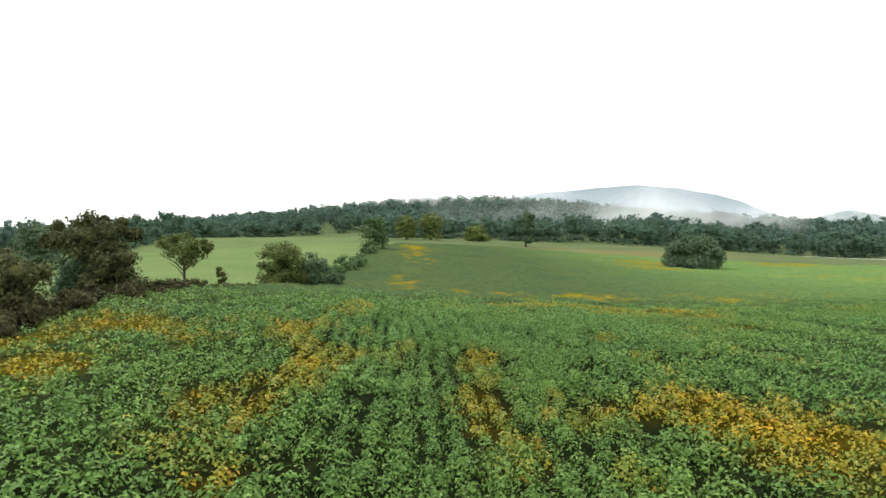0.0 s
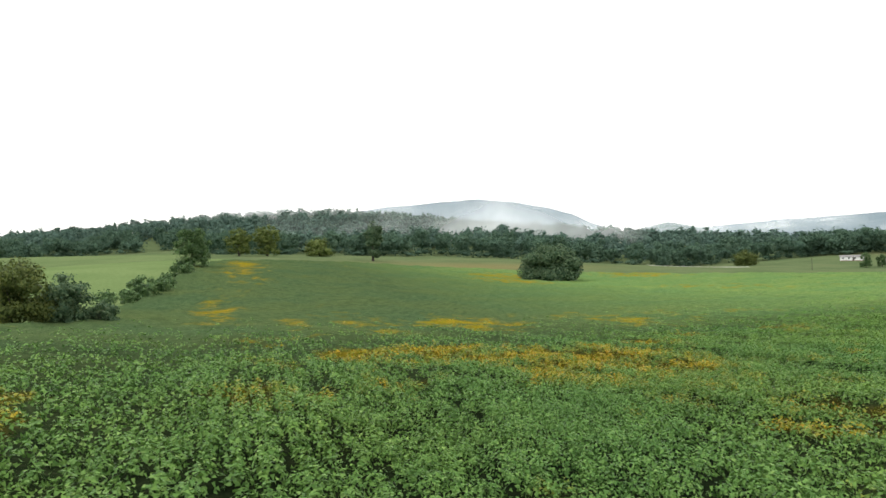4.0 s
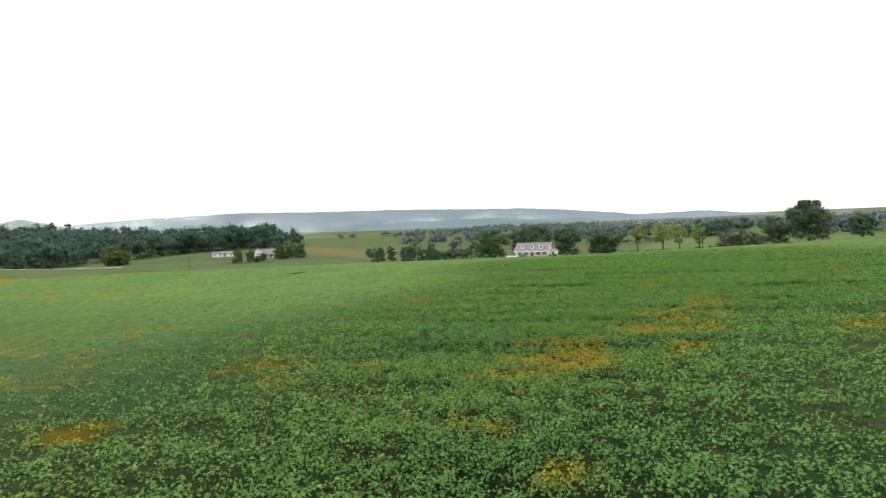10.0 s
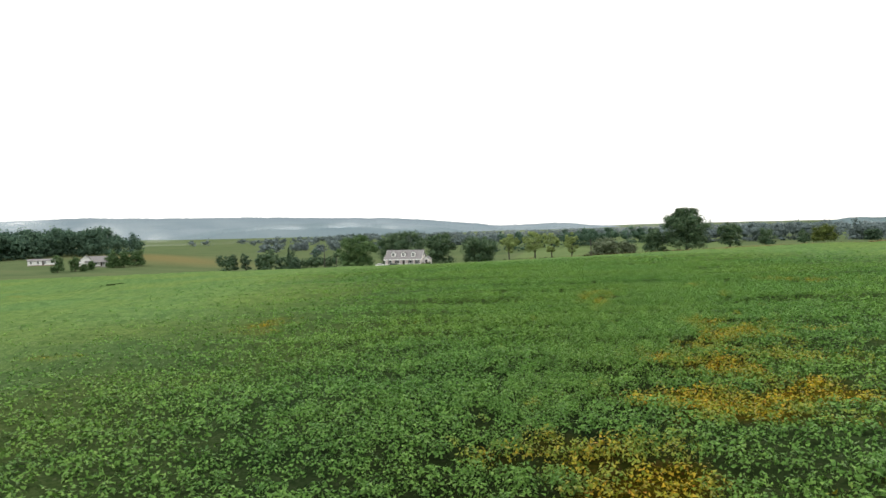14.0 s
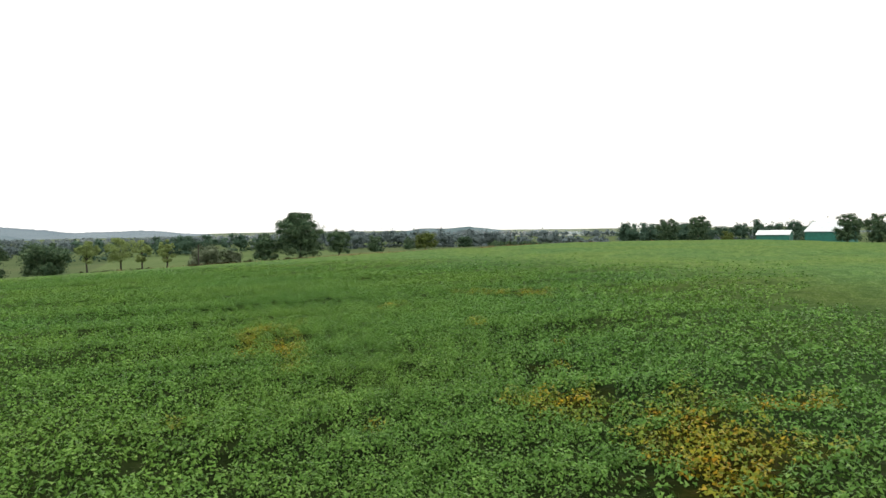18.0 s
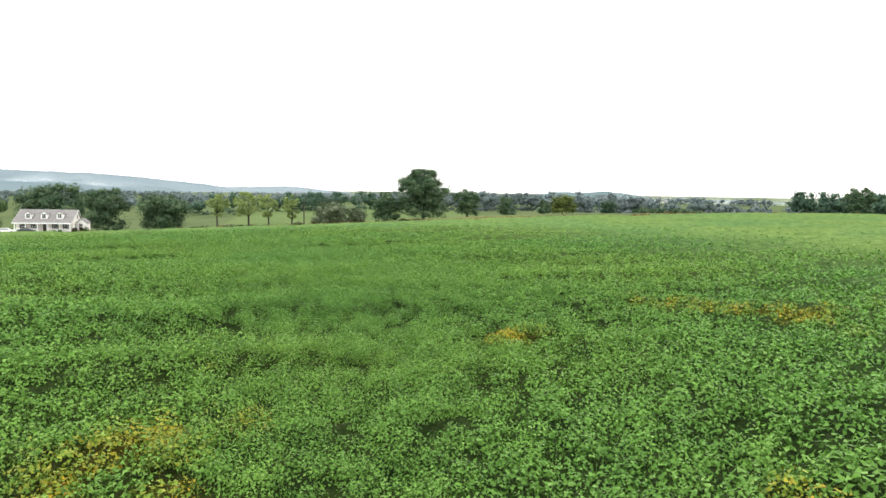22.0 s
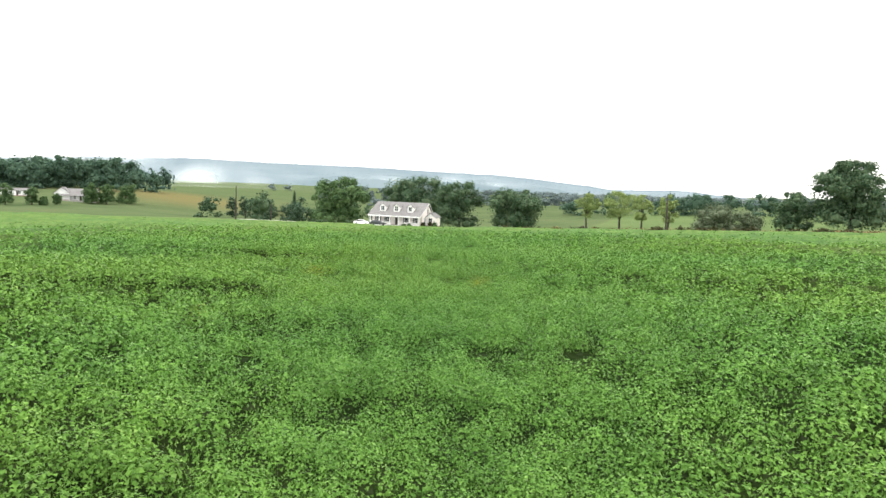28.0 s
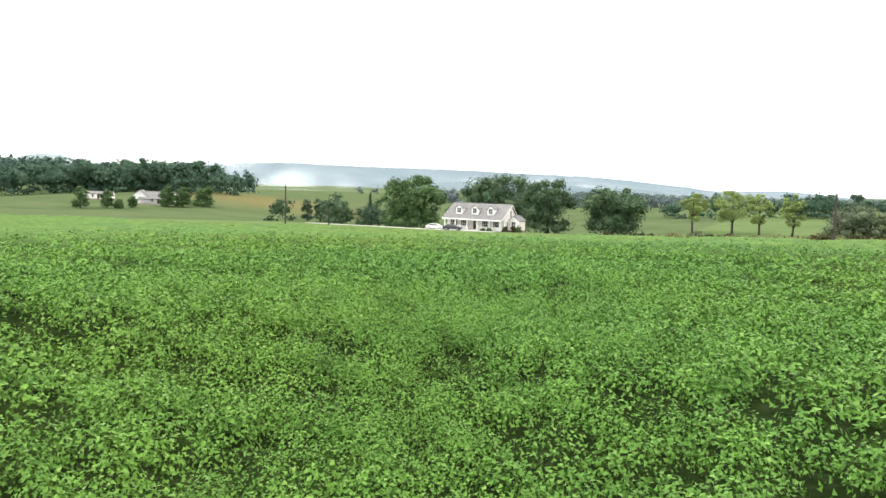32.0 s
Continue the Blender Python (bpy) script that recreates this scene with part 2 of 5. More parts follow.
# wooded hills beyond the fields: centre, spread, height
WOODED = [(150, 1080, 235, 240, 56), (-260, 1080, 240, 220, 22), (-190, 530, 130, 90, 13), (340, 650, 170, 110, 15)]


def lattice(i, j, seed):
    h = (i * 374761393 + j * 668265263 + seed * 974634541) & 0x7FFFFFFF
    h = ((h ^ (h >> 13)) * 1274126177) & 0x7FFFFFFF
    return ((h ^ (h >> 16)) & 0xFFFF) / 65535.0


def rough(x, y, size, seed):
    """Smooth random values from 0 to 1, with bumps about size metres across."""
    u, v = np.asarray(x, float) / size, np.asarray(y, float) / size
    i, j = np.floor(u).astype(np.int64), np.floor(v).astype(np.int64)
    u, v = u - i, v - j
    u, v = u * u * (3 - 2 * u), v * v * (3 - 2 * v)
    a = lattice(i, j, seed) * (1 - u) + lattice(i + 1, j, seed) * u
    b = lattice(i, j + 1, seed) * (1 - u) + lattice(i + 1, j + 1, seed) * u
    return a * (1 - v) + b * v


def height(x, y):
    x, y = np.asarray(x, float), np.asarray(y, float)
    z = PLANE[0] + PLANE[1] * 300 * np.tanh(x / 300) + PLANE[2] * 300 * np.tanh(np.maximum(y, -120) / 300)
    for gx, row in zip(GRID_X, HILLS):
        for gy, c in zip(GRID_Y, row):
            z = z + c * np.exp(-((x - gx) ** 2 + (y - gy) ** 2) / (2 * 85.0 ** 2))
    for cx, cy, sx, sy, up in WOODED:
        z = z + up * np.exp(-(((x - cx) / sx) ** 2 + ((y - cy) / sy) ** 2) / 2)
    return z


def land(x, y):
    return float(height(np.array([x]), np.array([y]))[0])


# outline of the soya field, anticlockwise
FIELD = [(-16, -60), (-18, 34), (-21, 52), (-23, 80), (-22, 100), (-15, 160), (-12, 250), (-6, 372), (60, 392), (110, 385), (190, 345), (240, 308),
         (262, 272), (270, 240), (274, 200), (277, 160), (275, 125), (278, 95), (277, 62), (273, 22), (267, -30), (262, -110), (200, -150), (-14, -140)]


def within(x, y, outline):
    x, y = np.asarray(x, float), np.asarray(y, float)
    ins = np.zeros(x.shape, bool)
    for (x0, y0), (x1, y1) in zip(outline, outline[1:] + outline[:1]):
        if y0 != y1:
            ins ^= ((y0 > y) != (y1 > y)) & (x < (x1 - x0) * (y - y0) / (y1 - y0) + x0)
    return ins


# yellowed patches of the crop, from west to east: centre and half-widths; far gone, mixed, and only just turning
STRONG = [(-4.3, 58, 1.5, 10), (2.7, 23, 1.0, 4), (3.2, 32, 0.8, 2.0), (3.3, 19.1, 0.5, 0.9), (6.9, 64, 0.6, 2.2), (7, 21, 2.0, 2.1), (13.2, 85, 4.3, 9.4),
    (20, 71, 3.1, 4.6), (27, 83, 9.1, 10.9), (27, 59, 1.9, 1.5), (34, 133, 5.7, 12.1), (21, 87, 4.5, 5), (23, 82, 4.5, 5), (27, 82, 4.5, 5), (29, 77, 4.5, 5), (31, 74, 4.5, 5), (42, 92, 1.4, 4.7), (45, 67, 1.2, 1.0), (51, 79, 1.5, 0.7),
    (68, 86, 0.7, 1.1), (71, 84, 3.1, 1.7), (75, 86, 5, 3.2), (76, 79, 1.2, 0.4), (78, 82, 2.0, 1.4), (78, 87, 5.3, 2.8), (79, 78, 2.4, 1.2), (85, 82, 1.4, 4),
    (88, 83, 4.1, 2.8)]
STRONG_EAST = [(88, 82, 1.6, 1.7), (89, 78, 1.5, 1.5), (90, 89, 0.5, 0.4), (90, 64, 4.5, 3.5), (91, 87, 1.2, 0.6), (101, 290, 12, 22), (104, 80, 0.9, 0.9),
    (107, 80, 0.7, 0.7), (107, 85, 0.6, 0.4), (108, 78, 0.8, 0.7), (109, 74, 1.3, 1.5), (118, 330, 20, 20), (3.0, 285, 5, 55), (187, 335, 18, 15), (118, 78, 0.6, 0.5)]
MIXED = [(-1.5, 147, 2.5, 28), (-14.2, 34, 4.3, 7.3), (-12.4, 26, 2.8, 3.5), (-5.2, 34, 1.1, 5), (-4.5, 29, 2.3, 8.1), (-4.2, 15.4, 1.0, 0.8), (5.9, 16.2, 0.7, 1.0), (12.1, 21, 4, 5.4),
    (12.5, 22, 2.3, 2.9), (22, 56, 3.1, 2.6), (22, 61, 2.0, 2.0), (30, 75, 4.4, 5.2), (44, 75, 0.8, 0.6), (44, 72, 1.1, 1.2), (44, 69, 0.6, 1.0), (48, 84, 1.1, 1.0),
    (56, 84, 1.4, 1.9), (63, 85, 0.5, 1.5), (68, 86, 1.8, 1.3), (72, 99, 1.8, 2.7), (73, 95, 0.9, 0.7), (81, 99, 1.2, 0.8), (87, 90, 0.4, 0.4), (92, 139, 2.5, 3.6),
    (98, 84, 1.7, 0.7)]
MIXED_EAST = [(100, 127, 3.1, 3.5), (102, 77, 1.1, 0.5), (103, 94, 1.5, 1.1), (104, 77, 1.0, 1.2), (105, 81, 1.5, 1.2), (112, 87, 0.5, 1.0), (115, 93, 0.4, 0.4),
    (123, 75, 0.8, 0.8), (129, 77, 1.0, 0.6), (129, 91, 1.1, 0.9), (130, 77, 0.9, 0.6), (132, 88, 1.1, 0.6), (146, 78, 0.7, 1.1), (178, 93, 0.4, 0.4),
    (191, 102, 0.5, 0.8)]
FAINT = [(-4.7, 20, 1.0, 2.8), (4.7, 81, 1.6, 19.7), (5.9, 34, 1.3, 2.8), (10.6, 66, 1.3, 2.0), (10.7, 126, 2.3, 15.6), (11.2, 37, 1.8, 4.8), (12.2, 30, 2.3, 4.3),
    (13.2, 59, 0.7, 1.1), (18.6, 37, 2.0, 3), (19.9, 134, 4.2, 18.1), (22, 139, 2.5, 9.2), (29, 56, 2.1, 1.3), (32, 56, 2.5, 1.3), (45, 81, 0.7, 0.8),
    (51, 103, 2.6, 5.1), (63, 135, 10.2, 16), (67, 105, 1.7, 4.8), (67, 101, 3.6, 8.9), (71, 106, 1.8, 3.7), (90, 138, 4.3, 5.3), (92, 95, 0.7, 0.7),
    (92, 78, 1.5, 0.9), (97, 80, 9.7, 3.2), (103, 79, 8.1, 3.2)]
FAINT_EAST = [(107, 87, 0.9, 0.7), (111, 75, 1.3, 1.2), (111, 76, 3.4, 1.3), (113, 80, 0.4, 0.4), (118, 118, 4.2, 3.1), (125, 89, 0.6, 1.1), (129, 89, 6.3, 1.3),
    (132, 90, 4.3, 1.2), (149, 66, 3.1, 4.7), (151, 70, 3.3, 1.5), (153, 230, 18.1, 26), (162, 89, 0.5, 0.8), (178, 93, 1.0, 1.2), (179, 98, 0.4, 0.7),
    (191, 94, 0.4, 0.4), (192, 91, 0.4, 0.4)]


def ageing(x, y):
    """How far the crop has turned, from 0 (green) to 1 (yellow and rust)."""
    v = np.zeros(np.shape(x))
    jx, jy = 6 * (rough(x, y, 7, 5) - 0.5), 6 * (rough(x, y, 7, 6) - 0.5)
    turned = [(1.0, p) for p in STRONG + STRONG_EAST] + [(0.82, p) for p in MIXED + MIXED_EAST] + [(0.64, p) for p in FAINT + FAINT_EAST]
    for far_gone, (cx, cy, rx, ry) in turned:
        k = min(0.8, 0.22 * min(rx, ry))
        near = (np.abs(x - cx) < 3 * rx + 3) & (np.abs(y - cy) < 3 * ry + 3)
        d = ((x[near] + jx[near] * k - cx) / rx) ** 2 + ((y[near] + jy[near] * k - cy) / ry) ** 2
        v[near] = np.maximum(v[near], far_gone * np.exp(-d * 0.5))
    small = np.clip((rough(x, y, 2.6, 11) * 0.6 + rough(x, y, 9, 12) * 0.6 - 0.84) * 4, 0, 1) * np.clip((85 - np.asarray(x)) / 60, 0.12, 1)
    v = np.maximum(v, 0.55 * small)
    ragged = (rough(x, y, 3.4, 7) - 0.5) * 1.5 + (rough(x, y, 1.1, 8) - 0.5) * 0.9 + (rough(x, y, 0.5, 9) - 0.5) * 0.6
    return np.clip((v * 1.75 - 0.92 + ragged) * np.clip(v * 4, 0, 1), 0, 0.9)


ROW = 0.76  # rows of the crop run north, this far apart


def step_up(v, at, width):
    k = np.clip((v - at) / width + 0.5, 0, 1)
    return k * k * (3 - 2 * k)


def crease(x, y):
    """The plants stand in tiers, drawn out along the rows, with steep fronts: 0 on the lowest, 1 on the highest."""
    y = np.asarray(y)
    a = rough(x + 2.5 * rough(x, y, 14, 26), y * 0.22, 5.0, 22)
    b = rough(x + 1.2 * rough(x, y, 6, 27), y * 0.32, 2.3, 23)
    return 0.55 * step_up(a, 0.46, 0.16) + 0.45 * step_up(b, 0.44, 0.2)


def billow(x, y, age):
    """Height of the top of the crop over the soil."""
    return 0.44 + 0.5 * crease(x, y) + 0.22 * rough(x, np.asarray(y) * 0.5, 9, 25) - 0.1 * age


def sheet_mesh(name, xs, ys, zs, keep=None):
    """A grid of quads over xs and ys (one value a column and a row)."""
    nx, ny = len(xs), len(ys)
    co = np.stack([np.repeat(xs, ny), np.tile(ys, nx), zs.ravel()], 1)
    a = (np.arange(nx - 1)[:, None] * ny + np.arange(ny - 1)[None, :])
    f = np.stack([a, a + ny, a + ny + 1, a + 1], -1).reshape(-1, 4)
    if keep is not None:
        f = f[keep.ravel()]
    return fast_mesh(name, co, f)


def fast_mesh(name, co, faces):
    me = bpy.data.meshes.new(name)
    me.vertices.add(len(co))
    me.vertices.foreach_set("co", np.ascontiguousarray(co, np.float32).ravel())
    sets = faces if isinstance(faces, list) else [faces]
    loops = np.concatenate([f.ravel() for f in sets]).astype(np.int32)
    sizes = np.concatenate([np.full(len(f), f.shape[1]) for f in sets])
    me.loops.add(len(loops))
    me.loops.foreach_set("vertex_index", loops)
    me.polygons.add(len(sizes))
    me.polygons.foreach_set("loop_start", (np.cumsum(sizes) - sizes).astype(np.int32))
    me.update(calc_edges=True)
    return me


def store(me, name, values, domain="POINT"):
    me.attributes.new(name, "FLOAT", domain).data.foreach_set("value", np.ascontiguousarray(values, np.float32))


def smooth(me):
    me.polygons.foreach_set("use_smooth", np.ones(len(me.polygons), bool))


def spaced(lo, a, b, hi, step):
    """Coordinates: even steps from a to b, then ever wider ones out to lo and hi."""
    mid = list(np.arange(a, b + step / 2, step))
    out, s = [], step
    p = mid[-1]
    while p < hi:
        s *= 1.16
        p += s
        out.append(p)
    left, s, p = [], step, mid[0]
    while p > lo:
        s *= 1.16
        p -= s
        left.append(p)
    return np.array(left[::-1] + mid + out)


gx, gy = spaced(-4700, -130, 560, 4700, 4.0), spaced(-4700, -240, 560, 4700, 4.0)
GXX, GYY = np.meshgrid(gx, gy, indexing="ij")
me = sheet_mesh("ground", gx, gy, height(GXX, GYY))
west_meadow = (GXX < -22 + (GYY - 91) * 0.06) & (GYY > 60) & (GYY < 420)
lawn = (GXX > 274) & (GXX < 350) & (GYY > 126) & (GYY < 250)
east_meadow = (GXX > 330) & (GXX < 800) & (GYY > 20) & (GYY < 160)
north_field = (GXX > -170) & (GXX < -30) & (GYY > 420) & (GYY < 720)
store(me, "meadow", np.where(west_meadow | lawn, 1.0, np.where(east_meadow, 0.65, np.where(north_field, 0.5, 0.0))).ravel())
tan = np.exp(-(((GXX - 490) / 45) ** 2 + ((GYY - 400) / 55) ** 2)) + 0.8 * np.exp(-(((GXX - 130) / 60) ** 2 + ((GYY - 400) / 25) ** 2))
tan = tan + 0.8 * np.exp(-(((GXX - 350) / 45) ** 2 + ((GYY - 48) / 14) ** 2))
for (xa, ya), (xb, yb) in (((283, 120), (284, 62)), ((284, 62), (280, 20)), ((280, 20), (273, -40))):
    k = np.clip(((GXX - xa) * (xb - xa) + (GYY - ya) * (yb - ya)) / ((xb - xa) ** 2 + (yb - ya) ** 2), 0, 1)
    off = np.hypot(GXX - xa - k * (xb - xa), GYY - ya - k * (yb - ya))
    tan = np.maximum(tan, 0.85 * np.exp(-(off / 8) ** 2))
store(me, "dry", np.clip(tan, 0, 0.9).ravel())
smooth(me)
me.materials.append(MAT_GROUND)
tagged(new("ground", me), "rolling grassland with bright meadow and rough pasture", "ground", kind="structure")


# ---- leaves, trees and woods ----
def leaf_quads(at_, normal, size, aspect, rng, fold=0.12):
    """Pointed leaves as folded quads: base, side, tip, side."""
    n = len(at_)
    t = rng.normal(size=(n, 3))
    t -= normal * (t * normal).sum(1, keepdims=True)
    t /= np.linalg.norm(t, axis=1, keepdims=True) + 1e-9
    b = np.cross(normal, t)
    s = size[:, None]
    v = np.empty((n, 4, 3))
    v[:, 0] = at_ - t * s * 0.5
    v[:, 1] = at_ + b * s * aspect * 0.5 + normal * s * fold
    v[:, 2] = at_ + t * s * 0.5
    v[:, 3] = at_ - b * s * aspect * 0.5 + normal * s * fold
    return v


def ball(level):
    bm = bmesh.new()
    bmesh.ops.create_icosphere(bm, subdivisions=level, radius=1.0)
    bm.verts.index_update()
    out = np.array([v.co[:] for v in bm.verts]), np.array([[v.index for v in f.verts] for f in bm.faces])
    bm.free()
    return out


BALLS_BY_LEVEL = {1: ball(1), 2: ball(2)}


def leaf_mesh(name, v, mat, cores=None, level=1, rng=None, fill=0.4):
    """Leaves, and under them the close inner foliage of each lobe as a lumpy mass."""
    n = len(v)
    co, faces = v.reshape(-1, 3), [np.arange(n * 4).reshape(n, 4)]
    if cores is not None:
        bv, bf = BALLS_BY_LEVEL[level]
        cores = np.asarray(cores, float)
        k = len(cores)
        lump = fill * (0.8 + 0.4 * rng.random((k, len(bv), 1)))
        cc = cores[:, None, :3] + bv[None] * cores[:, None, 3:] * lump
        faces.append((np.arange(k)[:, None, None] * len(bv) + bf[None]).reshape(-1, 3) + n * 4)
        co = np.concatenate([co, cc.reshape(-1, 3)])
    me = fast_mesh(name, co, faces)
    me.materials.append(mat)
    return me


def unit(rng, n):
    v = rng.normal(size=(n, 3))
    return v / (np.linalg.norm(v, axis=1, keepdims=True) + 1e-9)


def lobes_to_leaves(lobes, per, size, rng, free=0.75):
    """Leaf sprays in the shell of each lobe (x, y, z, rx, ry, rz), thinner inside, ragged outside."""
    lobes = np.asarray(lobes, float)
    idx = np.repeat(np.arange(len(lobes)), per)
    d = unit(rng, len(idx))
    r = 1.03 * rng.random(len(idx)) ** 0.42
    at_ = lobes[idx, :3] + d * lobes[idx, 3:] * r[:, None]
    nrm = d + unit(rng, len(idx)) * free + np.array([0, 0, 0.25])
    nrm /= np.linalg.norm(nrm, axis=1, keepdims=True)
    return leaf_quads(at_, nrm, size * (0.6 + 0.8 * rng.random(len(idx))), 0.9, rng)


def part(name, bm, mat, parent, label=""):
    """Links a bmesh (or a finished mesh) as one mesh object under a thing or a part."""
    if isinstance(bm, bpy.types.Mesh):
        me = bm
    else:
        me = bpy.data.meshes.new(name)
        bm.to_mesh(me)
        bm.free()
    if mat and not me.materials:
        me.materials.append(mat)
    ob = new(name, me)
    ob.parent = parent
    if label:
        tagged(ob, label)
    return ob


def thing(name, x, y, z, rz, label, category, group=""):
    e = new(name)
    e.empty_display_size = 0.3
    e.matrix_world = pose(x, y, z, 0, 0, rz)
    return tagged(e, label, category, group)


def tube(bm, pts, radii, sides=7):
    """A tapered, bending tube through pts."""
    rings = []
    for k, (p, r) in enumerate(zip(pts, radii)):
        q = Vector(pts[min(k + 1, len(pts) - 1)]) - Vector(pts[max(k - 1, 0)])
        m = q.to_track_quat("Z", "Y").to_matrix()
        rings.append([bm.verts.new(Vector(p) + m @ Vector((r * math.cos(a), r * math.sin(a), 0)))
                      for a in [2 * math.pi * i / sides for i in range(sides)]])
    for a, b in zip(rings, rings[1:]):
        for i in range(sides):
            bm.faces.new((a[i], a[(i + 1) % sides], b[(i + 1) % sides], b[i]))
    bm.faces.new(rings[-1])
    bm.faces.new(rings[0][::-1])


def trunk_mesh(h, r, limbs, rng, spread, start=0.25, sink=0.4):
    bm = bmesh.new()
    lean = rng.normal(size=2) * 0.03 * h
    pts = [(lean[0] * k, lean[1] * k, -sink + (h * 0.72 + sink) * k) for k in (0, 0.12, 0.4, 0.7, 1.0)]
    tube(bm, pts, [r * 1.35, r, r * 0.8, r * 0.5, r * 0.18])
    for i in range(limbs):
        a = 2 * math.pi * (i + rng.random() * 0.6) / limbs
        z0 = h * (start + 0.35 * rng.random())
        reach = spread * (0.55 + 0.35 * rng.random())
        c, s = math.cos(a), math.sin(a)
        rise = h * (0.16 + 0.2 * rng.random())
        tube(bm, [(0, 0, z0), (c * reach * 0.4, s * reach * 0.4, z0 + rise * 0.55), (c * reach, s * reach, z0 + rise)],
             [r * 0.45, r * 0.28, r * 0.08], 5)
    return bm


def crown_lobes(kind, h, w, rng):
    """Lobes of a crown by its habit, over a base at the origin."""
    R = w / 2
    out = []
    if kind == "cedar":
        for k in range(9):
            f = k / 8
            rr = R * (1.0 - 0.86 * f) * (0.9 + 0.2 * rng.random())
            z = h * (0.1 + 0.86 * f)
            for a in rng.random(3) * 6.28:
                out.append((math.cos(a) * rr * 0.35, math.sin(a) * rr * 0.35, z, rr * 0.75, rr * 0.75, h * 0.10))
        return out
    lo, n, flat = {"oak": (0.03, 46, 1.0), "round": (0.03, 30, 1.0), "bush": (-0.12, 36, 1.0), "willow": (0.2, 15, 1.0), "vase": (0.42, 14, 0.8),
                   "sapling": (0.05, 8, 1.0), "poplar": (0.02, 20, 1.0), "spreading": (0.36, 22, 0.7)}[kind]
    zc, rz = h * (1 + lo) / 2, h * (1 - lo) / 2
    for _ in range(n):
        d = rng.normal(size=3)
        d /= np.linalg.norm(d)
        q = 0.72 * rng.random() ** 0.4
        sz = R * (0.2 + 0.17 * rng.random())
        x, y, z = d[0] * (R - sz * 0.6) * q / 0.72, d[1] * (R - sz * 0.6) * q / 0.72, zc + d[2] * (rz - sz * 0.5) * q / 0.72
        if kind == "vase":
            k = 0.45 + 0.55 * (z - h * lo) / (h * (1 - lo))
            x, y = x * k * 1.2, y * k * 1.2
        out.append((x, y, z, sz * 1.15, sz * 1.15, sz * 0.85 * flat))
    if kind in ("round", "oak", "bush", "poplar"):
        out.append((0, 0, zc, R * 0.62, R * 0.62, rz * 0.7))
        out.append((R * 0.2, 0, zc + rz * 0.3, R * 0.5, R * 0.5, rz * 0.55))
    if kind in ("round", "oak", "bush"):  # boughs that hang near the ground
        turn = rng.random() * 6.28
        for k in range(9):
            a, q = turn + 0.7 * k, R * (0.5 + 0.22 * rng.random())
            sz = R * (0.24 + 0.14 * rng.random())
            out.append((math.cos(a) * q, math.sin(a) * q, h * (0.1 + 0.16 * rng.random()), sz * 1.1, sz * 1.1, sz * 0.9))
    if kind in ("oak", "willow", "vase", "spreading"):  # small sprays that break the outline
        for _ in range(16):
            d = rng.normal(size=3)
            d[2] = abs(d[2]) * 0.9
            d /= np.linalg.norm(d)
            sz = R * (0.1 + 0.1 * rng.random())
            out.append((d[0] * R * 0.88, d[1] * R * 0.88, zc + d[2] * rz * 0.9, sz * 1.2, sz * 1.2, sz))
    return out


def tree(name, label, x, y, h, w, kind, mat, seed, leaves=1500, size=0.6, group="", category="tree", bark=None):
    rng = np.random.default_rng(seed)
    e = thing(name, x, y, land(x, y), rng.random() * 40, label, category, group)
    r = max(0.05, 0.028 * h) * (1.25 if kind == "oak" else 1.0)
    part("trunk", trunk_mesh(h, r, 0 if kind in ("cedar", "poplar") else (7 if kind in ("vase", "willow") else 5), rng, w / 2,
                             0.1 if kind in ("bush", "sapling") else 0.22), bark or MAT_BARK, e)
    lobes = crown_lobes(kind, h, w, rng)
    v = lobes_to_leaves(lobes, max(8, int(leaves * 3.8) // len(lobes)), size * 0.65, rng)
    solid = kind in ("oak", "round", "bush", "poplar", "cedar")
    part("crown", leaf_mesh("crown", v, mat, lobes if solid else None, 2, rng), None, e)
    return e


def wood(name, label, xs, ys, hs, ws, per, size, mat, seed, boughs=5, level=1, kind="stuff"):
    """Many trees far off as one mass of leafy, rounded crowns."""
    rng = np.random.default_rng(seed)
    zs = height(xs, ys)
    n = len(xs)
    lobes = [np.stack([xs, ys, zs + hs * 0.48, ws * 0.44, ws * 0.44, hs * 0.46], 1)]
    for _ in range(boughs):
        a, q, up = rng.random(n) * 6.28, 0.3 * rng.random(n) ** 0.5, 0.42 + 0.4 * rng.random(n)
        r = ws * (0.15 + 0.1 * rng.random(n))
        q = q * (1.25 - up) * 1.75
        lobes.append(np.stack([xs + np.cos(a) * q * ws, ys + np.sin(a) * q * ws, zs + hs * up, r, r, r * 0.85], 1))
    a = rng.random(n) * 6.28  # undergrowth
    lobes.append(np.stack([xs + np.cos(a) * ws * 0.3, ys + np.sin(a) * ws * 0.3, zs + hs * 0.12, ws * 0.34, ws * 0.34, hs * 0.15], 1))
    lobes = np.concatenate(lobes)
    v = lobes_to_leaves(np.concatenate([lobes[:n], lobes]), per, size, rng, 0.8)
    return tagged(new(name, leaf_mesh(name, v, mat, lobes, level, rng, 0.46)), label, "woods", kind=kind)


# ---- the soya crop ----
LANE = [(1, 13), (5, 37), (14, 56), (31, 70), (58, 86), (82, 90), (113, 86), (142, 84), (163, 85), (177, 89), (203, 102)]


